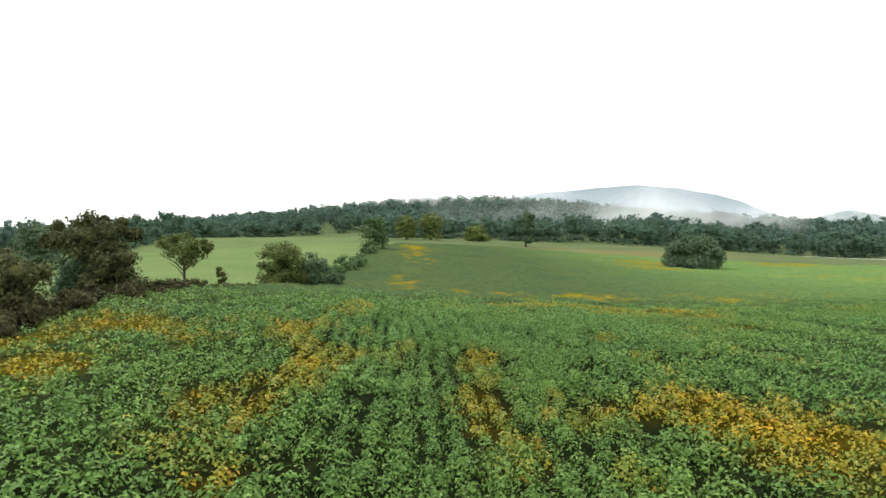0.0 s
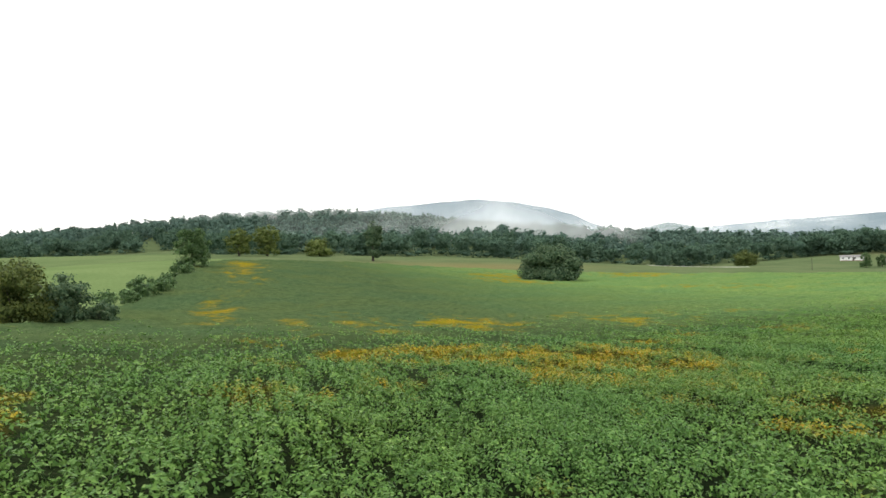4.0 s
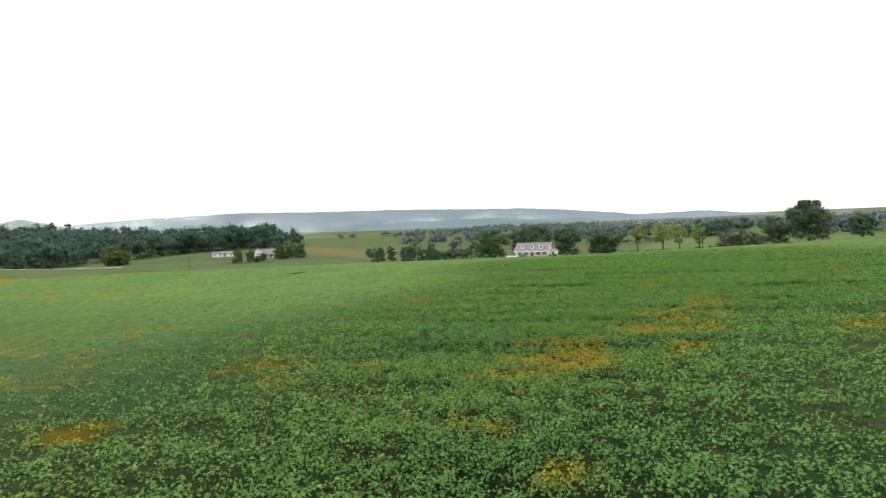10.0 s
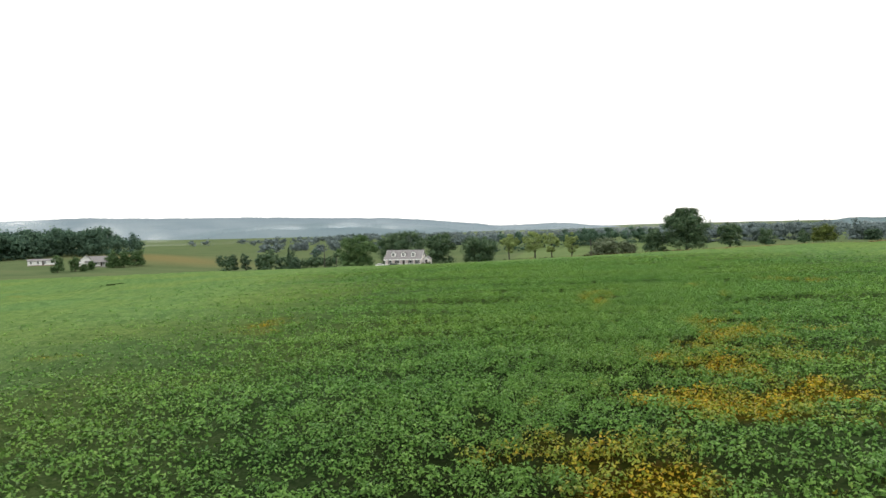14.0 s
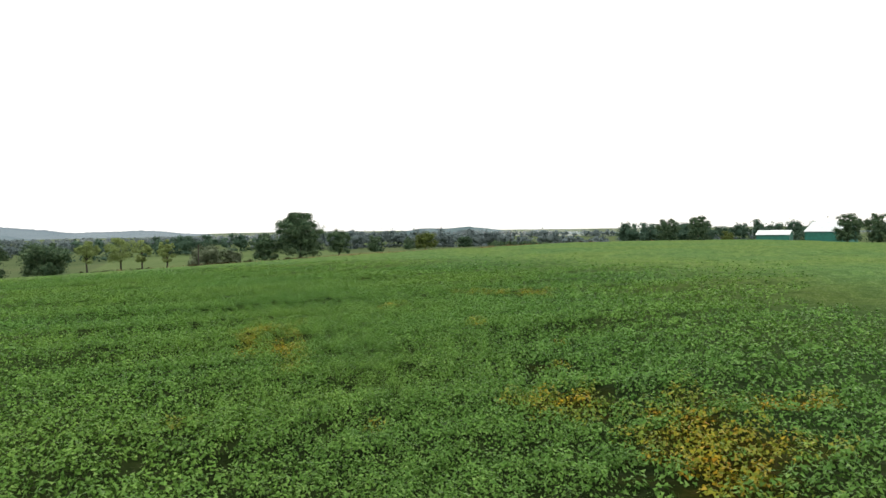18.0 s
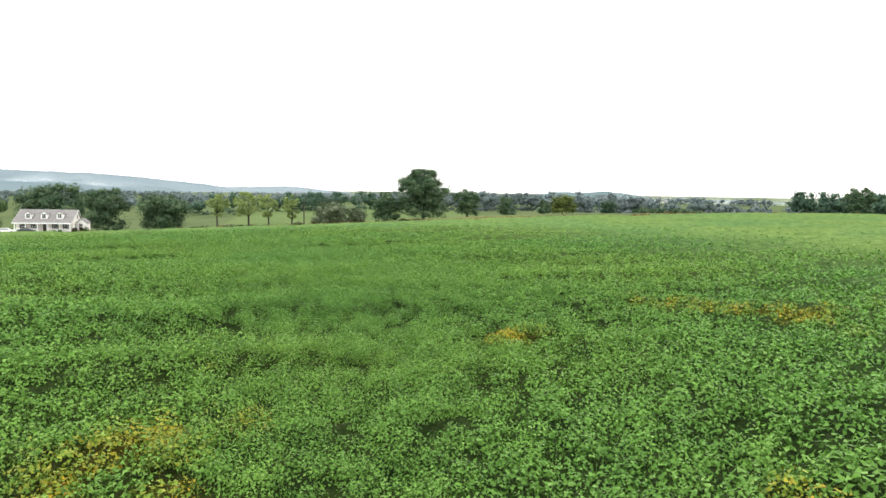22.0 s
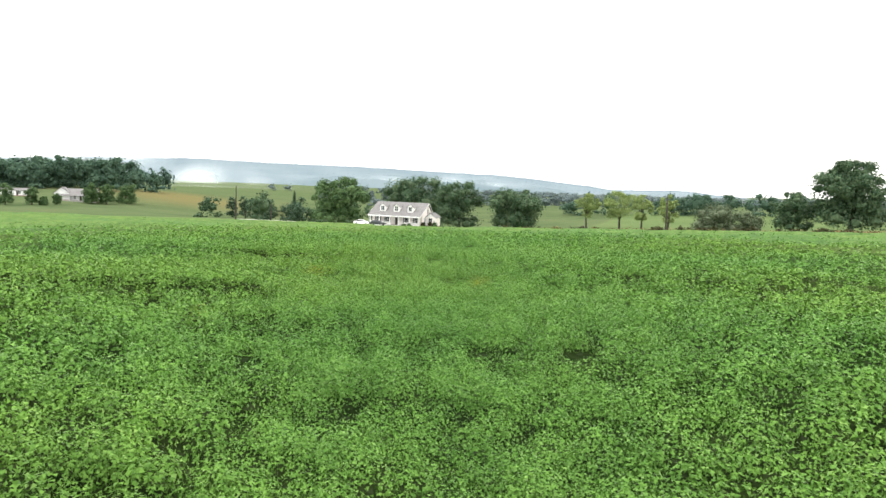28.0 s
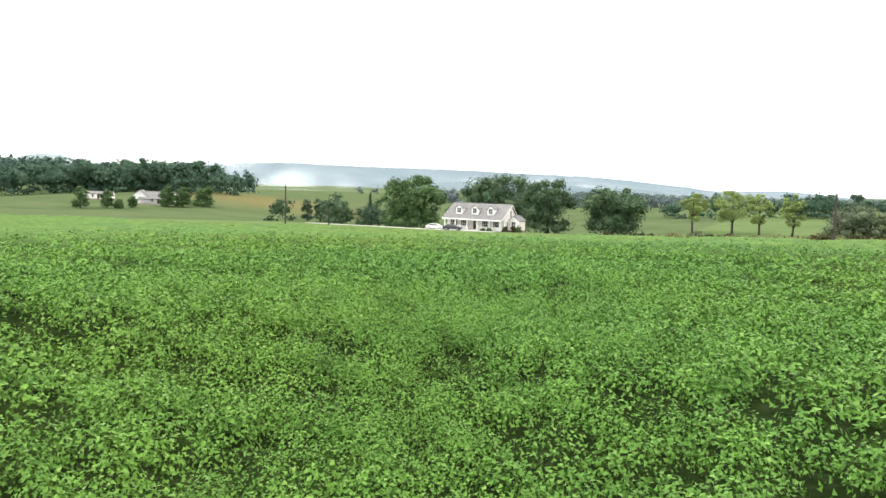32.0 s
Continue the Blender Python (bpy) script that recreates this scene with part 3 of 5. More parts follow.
def from_lane(x, y):
    best = np.full(np.shape(x), 1e9)
    for (x0, y0), (x1, y1) in zip(LANE, LANE[1:]):
        dx, dy = x1 - x0, y1 - y0
        k = np.clip(((x - x0) * dx + (y - y0) * dy) / (dx * dx + dy * dy), 0, 1)
        best = np.minimum(best, np.hypot(x - x0 - k * dx, y - y0 - k * dy))
    return best


def reach(x, y):
    """Distance from which the spot is looked at from nearest, going by the lane."""
    return np.interp(x, [0, 5, 31, 58, 82, 113, 142, 163, 177, 203], [16, 16, 19, 24, 19, 15, 11, 9, 9, 11]) + 0.9 * from_lane(x, y)


def in_sight(x, y):
    """False for the south side of the lane's bends, which lies behind every view along it."""
    return y > np.interp(x, [-30, 0, 12, 20, 30, 40, 60, 105, 130, 150, 200, 260], [-60, -8, 11, 22, 35, 48, 51, 52, 53, 30, -28, -60])


def canopy(step, along, x0, x1, y0, y1, near, far):
    """The close mass of plants under the top leaves, as a sheet between two distances, finer across the rows than along them."""
    xs, ys = np.arange(x0, x1, step), np.arange(y0, y1, along)
    X, Y = np.meshgrid(xs, ys, indexing="ij")
    mx, my = X[:-1, :-1] + step / 2, Y[:-1, :-1] + along / 2
    d = reach(mx, my) + 16 * (rough(mx, my, 9, 77) - 0.5)
    keep = within(mx, my, FIELD) & (d >= near) & (d < far)
    age = ageing(X, Y)
    top = billow(X, Y, age) + 0.16 * (rough(X, Y, 0.9, 78) - 0.5)
    drop = np.interp(reach(X, Y), [16, 30, 58], [0.5, 0.34, 0.06])
    me = sheet_mesh("soya_canopy", xs, ys, height(X, Y) + np.maximum(top - drop, 0.12), keep)
    store(me, "age", age.ravel())
    # how much of that shade is painted in: full near the lane, none far off
    store(me, "shaded_stems", np.interp(reach(X, Y), [22, 34, 62], [1.0, 0.7, 0.0]).ravel())
    bm = bmesh.new()
    bm.from_mesh(me)
    bmesh.ops.delete(bm, geom=[v for v in bm.verts if not v.link_faces], context="VERTS")
    bm.to_mesh(me)
    bm.free()
    smooth(me)
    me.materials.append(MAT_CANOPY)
    return tagged(new("soya_canopy", me), "dense green soya canopy with yellowing patches", "crop", kind="stuff")


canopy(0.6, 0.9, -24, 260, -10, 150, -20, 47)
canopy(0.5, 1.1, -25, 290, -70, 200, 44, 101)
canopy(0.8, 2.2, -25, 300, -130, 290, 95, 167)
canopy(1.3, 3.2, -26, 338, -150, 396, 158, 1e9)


def soya(near, far, cover, size, seed, bush=1.0, fade=False):
    """Bushy plants in rows, between two distances: each a dome of leaves. cover is leaf area over ground area; bush is how many
    plants one dome stands for, across and along, where they can no longer be told apart."""
    rng = np.random.default_rng(seed)
    row, stand = ROW * bush, 0.5 * bush
    X, Y = np.meshgrid(np.arange(-26, 336, row), np.arange(-140, 380, stand), indexing="ij")
    x, y = X.ravel(), Y.ravel()
    r = reach(x, y)
    ok = (r > near * 0.85 - 2) & (r < far * 1.12 + 2) & within(x, y, FIELD) & in_sight(x, y)
    x, y = x[ok], y[ok]
    x = x + 0.6 * (rough(x, y, 11, 44) - 0.5) + rng.normal(size=len(x)) * 0.12 * bush
    y = y + rng.normal(size=len(x)) * stand * 0.3
    d = reach(x, y) * (1 + 0.05 * rng.normal(size=len(x)))
    ok = (d >= near) & (d < far) & (rng.random(len(x)) > 0.03)
    if fade:  # fewer stand out with distance
        ok &= rng.random(len(x)) < 0.1 + 0.9 * (far - d) / (far - near)
    x, y = x[ok], y[ok]
    age = ageing(x, y)
    vigour = (0.74 + 0.52 * rng.random(len(x))) * (1 - 0.1 * age)
    top = billow(x, y, age) + 0.22 * (vigour - 1)
    i = np.repeat(np.arange(len(x)), rng.poisson(vigour * cover * row * stand / (0.39 * size * size)))
    n = len(i)
    d = rng.normal(size=(n, 3))
    d[:, 2] = np.abs(d[:, 2]) * 1.1
    d /= np.linalg.norm(d, axis=1, keepdims=True)
    shell = (0.5 + 0.56 * rng.random(n) ** 0.6) * vigour[i]
    wide, tall = 0.36 * bush, 0.54 * min(bush, 1.3)
    at_ = np.stack([x[i] + d[:, 0] * shell * wide, y[i] + d[:, 1] * shell * wide * 1.35, top[i] - tall * 0.95 + d[:, 2] * shell * tall], 1)
    at_[:, 2] += height(at_[:, 0], at_[:, 1])
    nrm = d * np.array([0.9, 0.9, 0.6]) + np.array([0, 0, 0.4]) + rng.normal(size=(n, 3)) * 0.36
    nrm /= np.linalg.norm(nrm, axis=1, keepdims=True)
    quads = leaf_quads(at_, nrm, size * (0.65 + 0.7 * rng.random(n)), 0.72, rng, -0.08)
    half = (quads[:, 1] - quads[:, 3]) * 0.5
    tri = np.stack([quads[:, 0] + half, quads[:, 2], quads[:, 0] - half], 1)  # three-cornered leaflets
    me = fast_mesh("soya_plants", tri.reshape(-1, 3), np.arange(n * 3).reshape(n, 3))
    me.materials.append(MAT_SOY)
    own = age[i] + (rng.normal(size=len(x))[i] * 0.16 + rng.normal(size=n) * 0.12) * (age[i] > 0.03)
    store(me, "age", np.clip(own, 0, 1), "FACE")
    return tagged(new("soya_plants", me), "leafy green soya plants, turning yellow in patches", "crop", kind="stuff")


soya(0, 11.5, 0.95, 0.042, 31)
soya(11.5, 15, 0.92, 0.058, 38)
soya(15, 20, 0.8, 0.088, 32)
soya(20, 28, 0.84, 0.122, 33)
soya(28, 38, 0.74, 0.155, 34)
soya(38, 74, 0.6, 0.19, 35, 1.15, True)


# ---- distant ridges and woods ----
def ridge(name, label, eye, dist, bearings, angles, mat, seed, depth=500, foot=-30):
    """A long wooded ridge round eye: its crest stands angles (degrees) over eye height at bearings (degrees right of +y)."""
    rng = np.random.default_rng(seed)
    b = np.arange(bearings[0], bearings[-1], 0.12)
    el = np.interp(b, bearings, angles)
    crest = eye[2] + dist * np.tan(np.radians(el))
    crest = crest + dist * 0.0009 * (rough(b, b * 0, 0.9, seed) - 0.5) + dist * 0.0003 * (rng.random(len(b)) - 0.5) * 2
    co, steps = [], 9
    for k in range(steps):
        f = k / (steps - 1)
        rr = dist - depth * (1 - f) + 60 * (rough(b, b * 0 + k * 3.1, 1.5, seed + 1) - 0.5)
        z = foot + (crest - foot) * (f ** 0.8)
        co.append(np.stack([eye[0] + rr * np.sin(np.radians(b)), eye[1] + rr * np.cos(np.radians(b)), z], 1))
    n = len(b)
    co = np.concatenate(co)
    a = (np.arange(steps - 1)[:, None] * n + np.arange(n - 1)[None, :])
    me = fast_mesh(name, co, np.stack([a, a + 1, a + n + 1, a + n], -1).reshape(-1, 4))
    me.materials.append(mat)
    return tagged(new(name, me), label, "hill", kind="structure")


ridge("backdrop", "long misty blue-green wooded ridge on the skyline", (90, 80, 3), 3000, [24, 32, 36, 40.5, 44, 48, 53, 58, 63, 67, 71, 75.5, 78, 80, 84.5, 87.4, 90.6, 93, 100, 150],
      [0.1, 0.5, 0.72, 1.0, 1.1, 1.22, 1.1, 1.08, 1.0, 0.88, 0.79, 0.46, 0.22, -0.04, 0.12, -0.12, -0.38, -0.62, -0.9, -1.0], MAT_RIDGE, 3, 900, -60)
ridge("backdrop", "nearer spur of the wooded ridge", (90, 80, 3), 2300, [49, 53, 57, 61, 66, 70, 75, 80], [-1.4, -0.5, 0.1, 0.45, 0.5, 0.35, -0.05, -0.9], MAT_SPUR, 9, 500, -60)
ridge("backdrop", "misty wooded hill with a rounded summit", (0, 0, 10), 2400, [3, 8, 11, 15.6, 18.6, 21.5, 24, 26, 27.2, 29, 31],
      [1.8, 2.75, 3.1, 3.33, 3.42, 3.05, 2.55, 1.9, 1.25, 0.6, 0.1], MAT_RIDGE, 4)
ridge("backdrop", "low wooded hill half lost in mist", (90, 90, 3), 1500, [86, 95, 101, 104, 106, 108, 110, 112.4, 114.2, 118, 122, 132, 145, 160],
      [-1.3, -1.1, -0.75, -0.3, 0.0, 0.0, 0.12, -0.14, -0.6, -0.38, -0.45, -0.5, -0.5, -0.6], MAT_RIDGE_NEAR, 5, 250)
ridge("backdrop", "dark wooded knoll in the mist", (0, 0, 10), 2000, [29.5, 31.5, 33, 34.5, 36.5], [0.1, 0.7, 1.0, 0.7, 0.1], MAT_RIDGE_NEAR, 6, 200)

rng = np.random.default_rng(71)
n = 5200
bear = np.radians(-42 + 93.5 * rng.random(n))
far_r = 420 + 830 * rng.random(n) ** 0.75
front = np.interp(np.degrees(bear), [-42, -22, -14, -5, -1, 8, 25, 38, 48, 54], [430, 440, 720, 720, 500, 470, 490, 590, 600, 580])
back = np.interp(np.degrees(bear), [-42, 0, 25, 38, 48, 54], [1200, 1280, 1200, 900, 760, 690])
ok = (far_r > front) & (far_r < back)
bear, far_r, front = bear[ok], far_r[ok], front[ok]
wx, wy = 10 + far_r * np.sin(bear), 40 + far_r * np.cos(bear)
edge = far_r < front + 70
hs, ws = 13.5 + 9.5 * rng.random(len(wx)) ** 1.5, 12 + 8 * rng.random(len(wx))
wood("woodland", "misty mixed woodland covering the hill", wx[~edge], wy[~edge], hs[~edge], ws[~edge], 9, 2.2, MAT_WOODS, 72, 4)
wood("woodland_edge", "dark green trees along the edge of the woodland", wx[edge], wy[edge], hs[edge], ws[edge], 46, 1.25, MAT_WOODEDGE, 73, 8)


def belt(name, label, x0, y0, x1, y1, wide, count, h, w, per, size, mat, seed, boughs=5):
    r = np.random.default_rng(seed)
    k = r.random(count)
    xs = x0 + (x1 - x0) * k + r.normal(size=count) * wide
    ys = y0 + (y1 - y0) * k + r.normal(size=count) * wide
    return wood(name, label, xs, ys, h * (0.65 + 0.6 * r.random(count)), w * (0.7 + 0.6 * r.random(count)), per, size, mat, seed + 1, boughs)


far_n = 700
vx, vy = 860 + 900 * rng.random(far_n), -520 + 1250 * rng.random(far_n)
ok = vx > 860 + 0.2 * np.abs(vy - 100)
vx, vy = vx[ok], vy[ok]
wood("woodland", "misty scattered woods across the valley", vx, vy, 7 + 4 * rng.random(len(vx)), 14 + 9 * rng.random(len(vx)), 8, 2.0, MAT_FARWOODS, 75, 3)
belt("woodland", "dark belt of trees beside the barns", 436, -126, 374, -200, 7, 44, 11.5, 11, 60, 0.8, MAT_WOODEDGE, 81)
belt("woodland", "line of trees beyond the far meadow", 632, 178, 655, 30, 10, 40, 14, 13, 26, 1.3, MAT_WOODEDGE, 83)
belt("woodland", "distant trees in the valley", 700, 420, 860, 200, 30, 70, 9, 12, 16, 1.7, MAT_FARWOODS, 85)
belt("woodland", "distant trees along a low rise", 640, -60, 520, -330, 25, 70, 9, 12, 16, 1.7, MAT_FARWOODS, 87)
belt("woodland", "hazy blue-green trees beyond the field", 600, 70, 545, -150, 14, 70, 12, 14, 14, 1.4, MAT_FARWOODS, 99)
belt("hedge", "low dark hedge along the top of the field", 420, -40, 470, -95, 2, 40, 2.6, 4, 26, 0.6, MAT_DARK, 89)
belt("hedge", "overgrown green hedge between the fields", -17, 150, -12, 245, 1.2, 26, 3.2, 3.5, 40, 0.45, MAT_OAK, 91)
belt("shrubs", "russet brush and weeds along the field edge", -19, 30, -25, 84, 0.7, 90, 1.6, 2.0, 40, 0.2, MAT_RUSSET, 93)
belt("shrubs", "low green weeds under the hedge", -24, 84, -22, 118, 1.0, 40, 1.0, 1.6, 26, 0.26, MAT_OLIVE, 95)
belt("shrubs", "dry straw-coloured grass along the edge of the crop", 282, 116, 281, 40, 1.4, 110, 0.75, 3.0, 16, 0.26, MAT_STRAW, 141, 3)
belt("shrubs", "dry straw-coloured grass along the edge of the crop", 280, 40, 272, -34, 1.4, 100, 0.7, 3.0, 16, 0.26, MAT_STRAW, 143, 3)
belt("shrubs", "rough weeds and briars along the fence", 284, 70, 283, 124, 1.6, 34, 1.2, 2.6, 26, 0.24, MAT_RUSSET, 97)

# ---- trees, one by one ----
tree("oak_tree", "bushy olive-green tree at the field edge", -22, 124, 8.8, 9.5, "bush", MAT_OLIVE, 101, 2600, 0.5)
tree("oak_tree", "dark green tree leaning into its neighbour", -16.5, 126, 7.0, 6.5, "bush", MAT_DARK, 102, 1500, 0.45)
tree("shrub", "small dark shrub beside the trees", -13, 127, 3.6, 4, "bush", MAT_DARK, 103, 700, 0.4, category="shrub")
tree("young_tree", "slender sapling with sparse yellow-green leaves", -23.5, 91, 4.2, 2.0, "sapling", MAT_OLIVE, 104, 420, 0.3)
tree("elm_tree", "vase-shaped tree with thin yellowing crown and bare stems", -26, 83, 6.8, 6.8, "vase", MAT_OLIVE, 105, 1500, 0.34)
tree("locust_tree", "spreading bronze-green tree in the hedge", -27, 62, 7.3, 8, "spreading", MAT_BRONZE, 106, 2200, 0.36)
tree("locust_tree", "bushy bronze-green tree in the hedge", -24.5, 60, 5.2, 6, "bush", MAT_BRONZE, 107, 1800, 0.34)
tree("locust_tree", "dark bushy tree in the hedge", -30, 66, 6.0, 6, "bush", MAT_DARK, 108, 1500, 0.36)
tree("hedge_tree", "dense dark green tree beside the field", -22, 39, 5.0, 5.5, "bush", MAT_BRONZE, 109, 2400, 0.3)
tree("hedge_tree", "tall dark tree with bronze leaves beside the field", -27, 40, 6.3, 6, "oak", MAT_BRONZE, 110, 2400, 0.34)
tree("hedge_tree", "dark green tree standing in the meadow", -92, 178, 11, 10, "oak", MAT_DARK, 111, 1200, 0.7)
tree("hedge_tree", "dark green tree standing in the meadow", -97, 193, 11, 11, "oak", MAT_DARK, 112, 1200, 0.7)
tree("oak_tree", "tall dark green tree at the end of the hedge", -11.5, 257, 12.5, 11, "oak", MAT_OAK, 113, 1600, 0.7)
tree("poplar_tree", "tall dark tree standing before the woods", 72, 423, 25, 14, "poplar", MAT_DARK, 114, 2600, 1.4)
tree("lime_tree", "yellow-green tree at the edge of the woods", 0, 460, 17, 16, "oak", MAT_LIME, 115, 900, 1.1)
tree("lime_tree", "yellow-green tree at the edge of the woods", 16, 462, 19, 17, "oak", MAT_LIME, 116, 900, 1.1)
tree("lime_tree", "low yellow-green trees at the edge of the woods", 47, 468, 12, 22, "bush", MAT_LIME, 117, 900, 1.1)
tree("grove", "dome-shaped grove of dark green trees in the crop", 131, 315, 15.5, 28, "bush", MAT_DARK, 118, 9000, 1.25, category="trees")
tree("round_bush", "round yellow-green bush beside the gravel drive", 334, 442, 11.5, 17, "bush", MAT_OLIVE, 119, 1400, 0.9, category="shrub")

BALLS = "shade trees round the white houses"
for x, y, h, w, s in [(PX, PY, h, w, s) for (PX, PY), h, w, s in (((399, 368.5), 10, 8.2, 1), ((406.5, 367), 10.6, 8.8, 2), ((420, 369), 11.2, 11.6, 3))]:
    tree("shade_tree", "round-headed dark green shade tree on a lawn", x, y, h, w, "round", MAT_OAK, 120 + s, 2200, 0.6, BALLS)
for (x, y), h, w, s in (((355.6, 365.5), 9, 7.6, 1), ((367, 365), 8.6, 6, 2), ((371, 363), 4, 4.5, 3), ((379.6, 366), 5.5, 4.4, 4)):
    tree("shade_tree", "small round green tree on a sloping lawn", x, y, h, w, "round", MAT_OAK, 130 + s, 1100, 0.5, BALLS)

tree("maple_tree", "large green tree beside the farmhouse", 349, 200, 14.5, 18, "oak", MAT_OAK, 141, 3600, 0.75)
tree("maple_tree", "broad domed tree behind the farmhouse", 382, 189.5, 17.6, 26, "oak", MAT_DARK, 142, 5200, 0.75)
tree("maple_tree", "dense dark tree against the end of the farmhouse", 362, 165.5, 15, 16, "oak", MAT_DARK, 143, 2800, 0.65)
tree("oak_tree", "wide spreading dark oak on the pasture edge", 364, 148.5, 12.8, 17.5, "oak", MAT_DARK, 144, 3200, 0.7)
tree("oak_tree", "great old oak towering over the field edge", 362, 61, 17.5, 19, "oak", MAT_DARK, 145, 4200, 0.8)
tree("oak_tree", "smaller dark oak beside the great one", 366, 74, 10, 12, "oak", MAT_DARK, 146, 1500, 0.7)
tree("oak_tree", "dense dark tree beyond the field edge", 416, 37, 12, 12, "oak", MAT_DARK, 147, 1500, 0.7)
tree("cedar_tree", "round dark cedar on the field edge", 384, 27, 7.8, 8.5, "bush", MAT_DARK, 148, 1200, 0.55)
tree("lime_tree", "broad yellow-green tree with a dark shrub beside it", 383, 5, 8.2, 12, "round", MAT_LIME, 149, 1400, 0.6)
tree("shrub", "dark shrub beside the yellow-green tree", 381, 13, 6, 6, "bush", MAT_DARK, 150, 700, 0.5, category="shrub")
tree("cedar_tree", "small dark cedar on the field edge", 388, -15, 5.5, 8, "bush", MAT_CEDAR, 151, 900, 0.5)
WILLOWS = "willows in the far meadow"
for (x, y), h, w, s in (((504, 157), 17, 13.5, 1), ((491, 139), 18, 17, 2), ((484, 128), 16, 9.5, 3), ((465, 115), 15, 9, 4)):
    tree("willow_tree", "pale yellow-green willow standing in the meadow", x, y, h, w, "willow", MAT_WILLOW, 160 + s, 3600, 0.5, WILLOWS)
tree("thorn_bush", "wide dull green thicket at the fence", 451, 96, 11, 20, "bush", MAT_SAGE, 166, 1800, 0.7, category="shrub")
tree("thorn_bush", "greyish thicket at the fence", 458, 85, 8, 13, "bush", MAT_SAGE, 167, 1000, 0.65, category="shrub")
CEDARS = "cedars by the lane"
for (x, y), h, w, s in (((425, 306.5), 10, 7, 1), ((425, 299), 11.5, 7.5, 2), ((428, 289), 10, 10, 3), ((424, 271), 13, 6, 4), ((414, 263), 9.5, 9, 5), ((432, 281), 9, 9, 6)):
    tree("cedar_tree", "dark cedar standing by the lane", x, y, h, w, "cedar" if s == 4 else "round", MAT_CEDAR, 170 + s, 900, 0.5, CEDARS)
tree("snag_tree", "tall thin grey-green tree in the valley", 440, 262, 17, 7, "poplar", MAT_WOODS, 177, 420, 0.7)
belt("woodland", "trees in the valley behind the lane", 395, 290, 450, 245, 8, 16, 11, 10, 50, 0.8, MAT_DARK, 178)


# ---- building stuff ----
def box(bm, x0, x1, y0, y1, z0, z1, bevel=0.0):
    """A box with slightly worn edges."""
    vs = [bm.verts.new(p) for p in ((x0, y0, z0), (x1, y0, z0), (x1, y1, z0), (x0, y1, z0), (x0, y0, z1), (x1, y0, z1), (x1, y1, z1), (x0, y1, z1))]
    fs = [bm.faces.new([vs[i] for i in q]) for q in ((3, 2, 1, 0), (4, 5, 6, 7), (0, 1, 5, 4), (1, 2, 6, 5), (2, 3, 7, 6), (3, 0, 4, 7))]
    if bevel:
        es = {e for f in fs for e in f.edges}
        bmesh.ops.bevel(bm, geom=list(es), offset=bevel, segments=1, affect="EDGES")
    return bm


def boxed(*args, **kw):
    return box(bmesh.new(), *args, **kw)


def slab(bm, pts, thick):
    """A flat plate through a loop of points, thickened downwards along its normal."""
    q = [Vector(p) for p in pts]
    nrm = (q[1] - q[0]).cross(q[-1] - q[0]).normalized()
    a = [bm.verts.new(p) for p in q]
    b = [bm.verts.new(p - nrm * thick) for p in q]
    bm.faces.new(a)
    bm.faces.new(b[::-1])
    k = len(q)
    for i in range(k):
        bm.faces.new((b[i], b[(i + 1) % k], a[(i + 1) % k], a[i]))
    return bm


def clapboard(name, colour):
    """Painted boards that lap every 15 cm."""
    def build(n, l, sh):
        tc = n.new("ShaderNodeTexCoord")
        sep = n.new("ShaderNodeSeparateXYZ")
        l.new(tc.outputs["Object"], sep.inputs[0])
        m = n.new("ShaderNodeMath")
        m.operation = "MULTIPLY"
        m.inputs[1].default_value = 1 / 0.15
        l.new(sep.outputs["Z"], m.inputs[0])
        f = n.new("ShaderNodeMath")
        f.operation = "FRACT"
        l.new(m.outputs[0], f.inputs[0])
        a = grain(n, l, 1.5)
        r = ramp(n, [(0.3, tuple(c * 0.86 for c in colour)), (0.7, colour)])
        l.new(a.outputs["Fac"], r.inputs[0])
        l.new(r.outputs[0], sh.inputs["Base Color"])
        relief(n, l, sh, f.outputs[0], 0.8, 0.03)
    return material(name, build, 0.55, 0.3)


MAT_SIDING = clapboard("pinkish_clapboard", (0.84, 0.78, 0.74))
MAT_WHITE_SIDING = clapboard("white_clapboard", (0.78, 0.78, 0.76))
MAT_TRIM = plain("white_trim_paint", (0.8, 0.8, 0.78), 0.45, 0.05, 1.0)
MAT_SHINGLE = plain("grey_shingles", (0.19, 0.185, 0.18), 0.9, 0.22, 2.5, 0.2, 0, 9.0)
MAT_BRICK_BASE = plain("brick_foundation", (0.3, 0.2, 0.16), 0.85, 0.2, 4.0)
MAT_SHUTTER = plain("dark_shutter_paint", (0.035, 0.045, 0.05), 0.5, 0.1)
MAT_DOOR = plain("dark_door_paint", (0.05, 0.035, 0.03), 0.5, 0.1)
MAT_PORCH = plain("porch_boards", (0.42, 0.40, 0.37), 0.7, 0.15)
MAT_GREEN_METAL = plain("green_metal_siding", (0.03, 0.16, 0.12), 0.45, 0.12, 0.8)
MAT_WHITE_METAL = plain("pale_metal_roof", (0.62, 0.68, 0.66), 0.4, 0.12, 0.8, 0.5)
MAT_POLE = plain("weathered_pole_wood", (0.06, 0.052, 0.044), 0.9, 0.25, 3.0)
MAT_GRAVEL = plain("pale_gravel", (0.5, 0.48, 0.44), 0.95, 0.15, 0.8, 0.2, 0, 6.0)
MAT_TYRE = plain("tyre_rubber", (0.02, 0.02, 0.02), 0.85, 0.1)
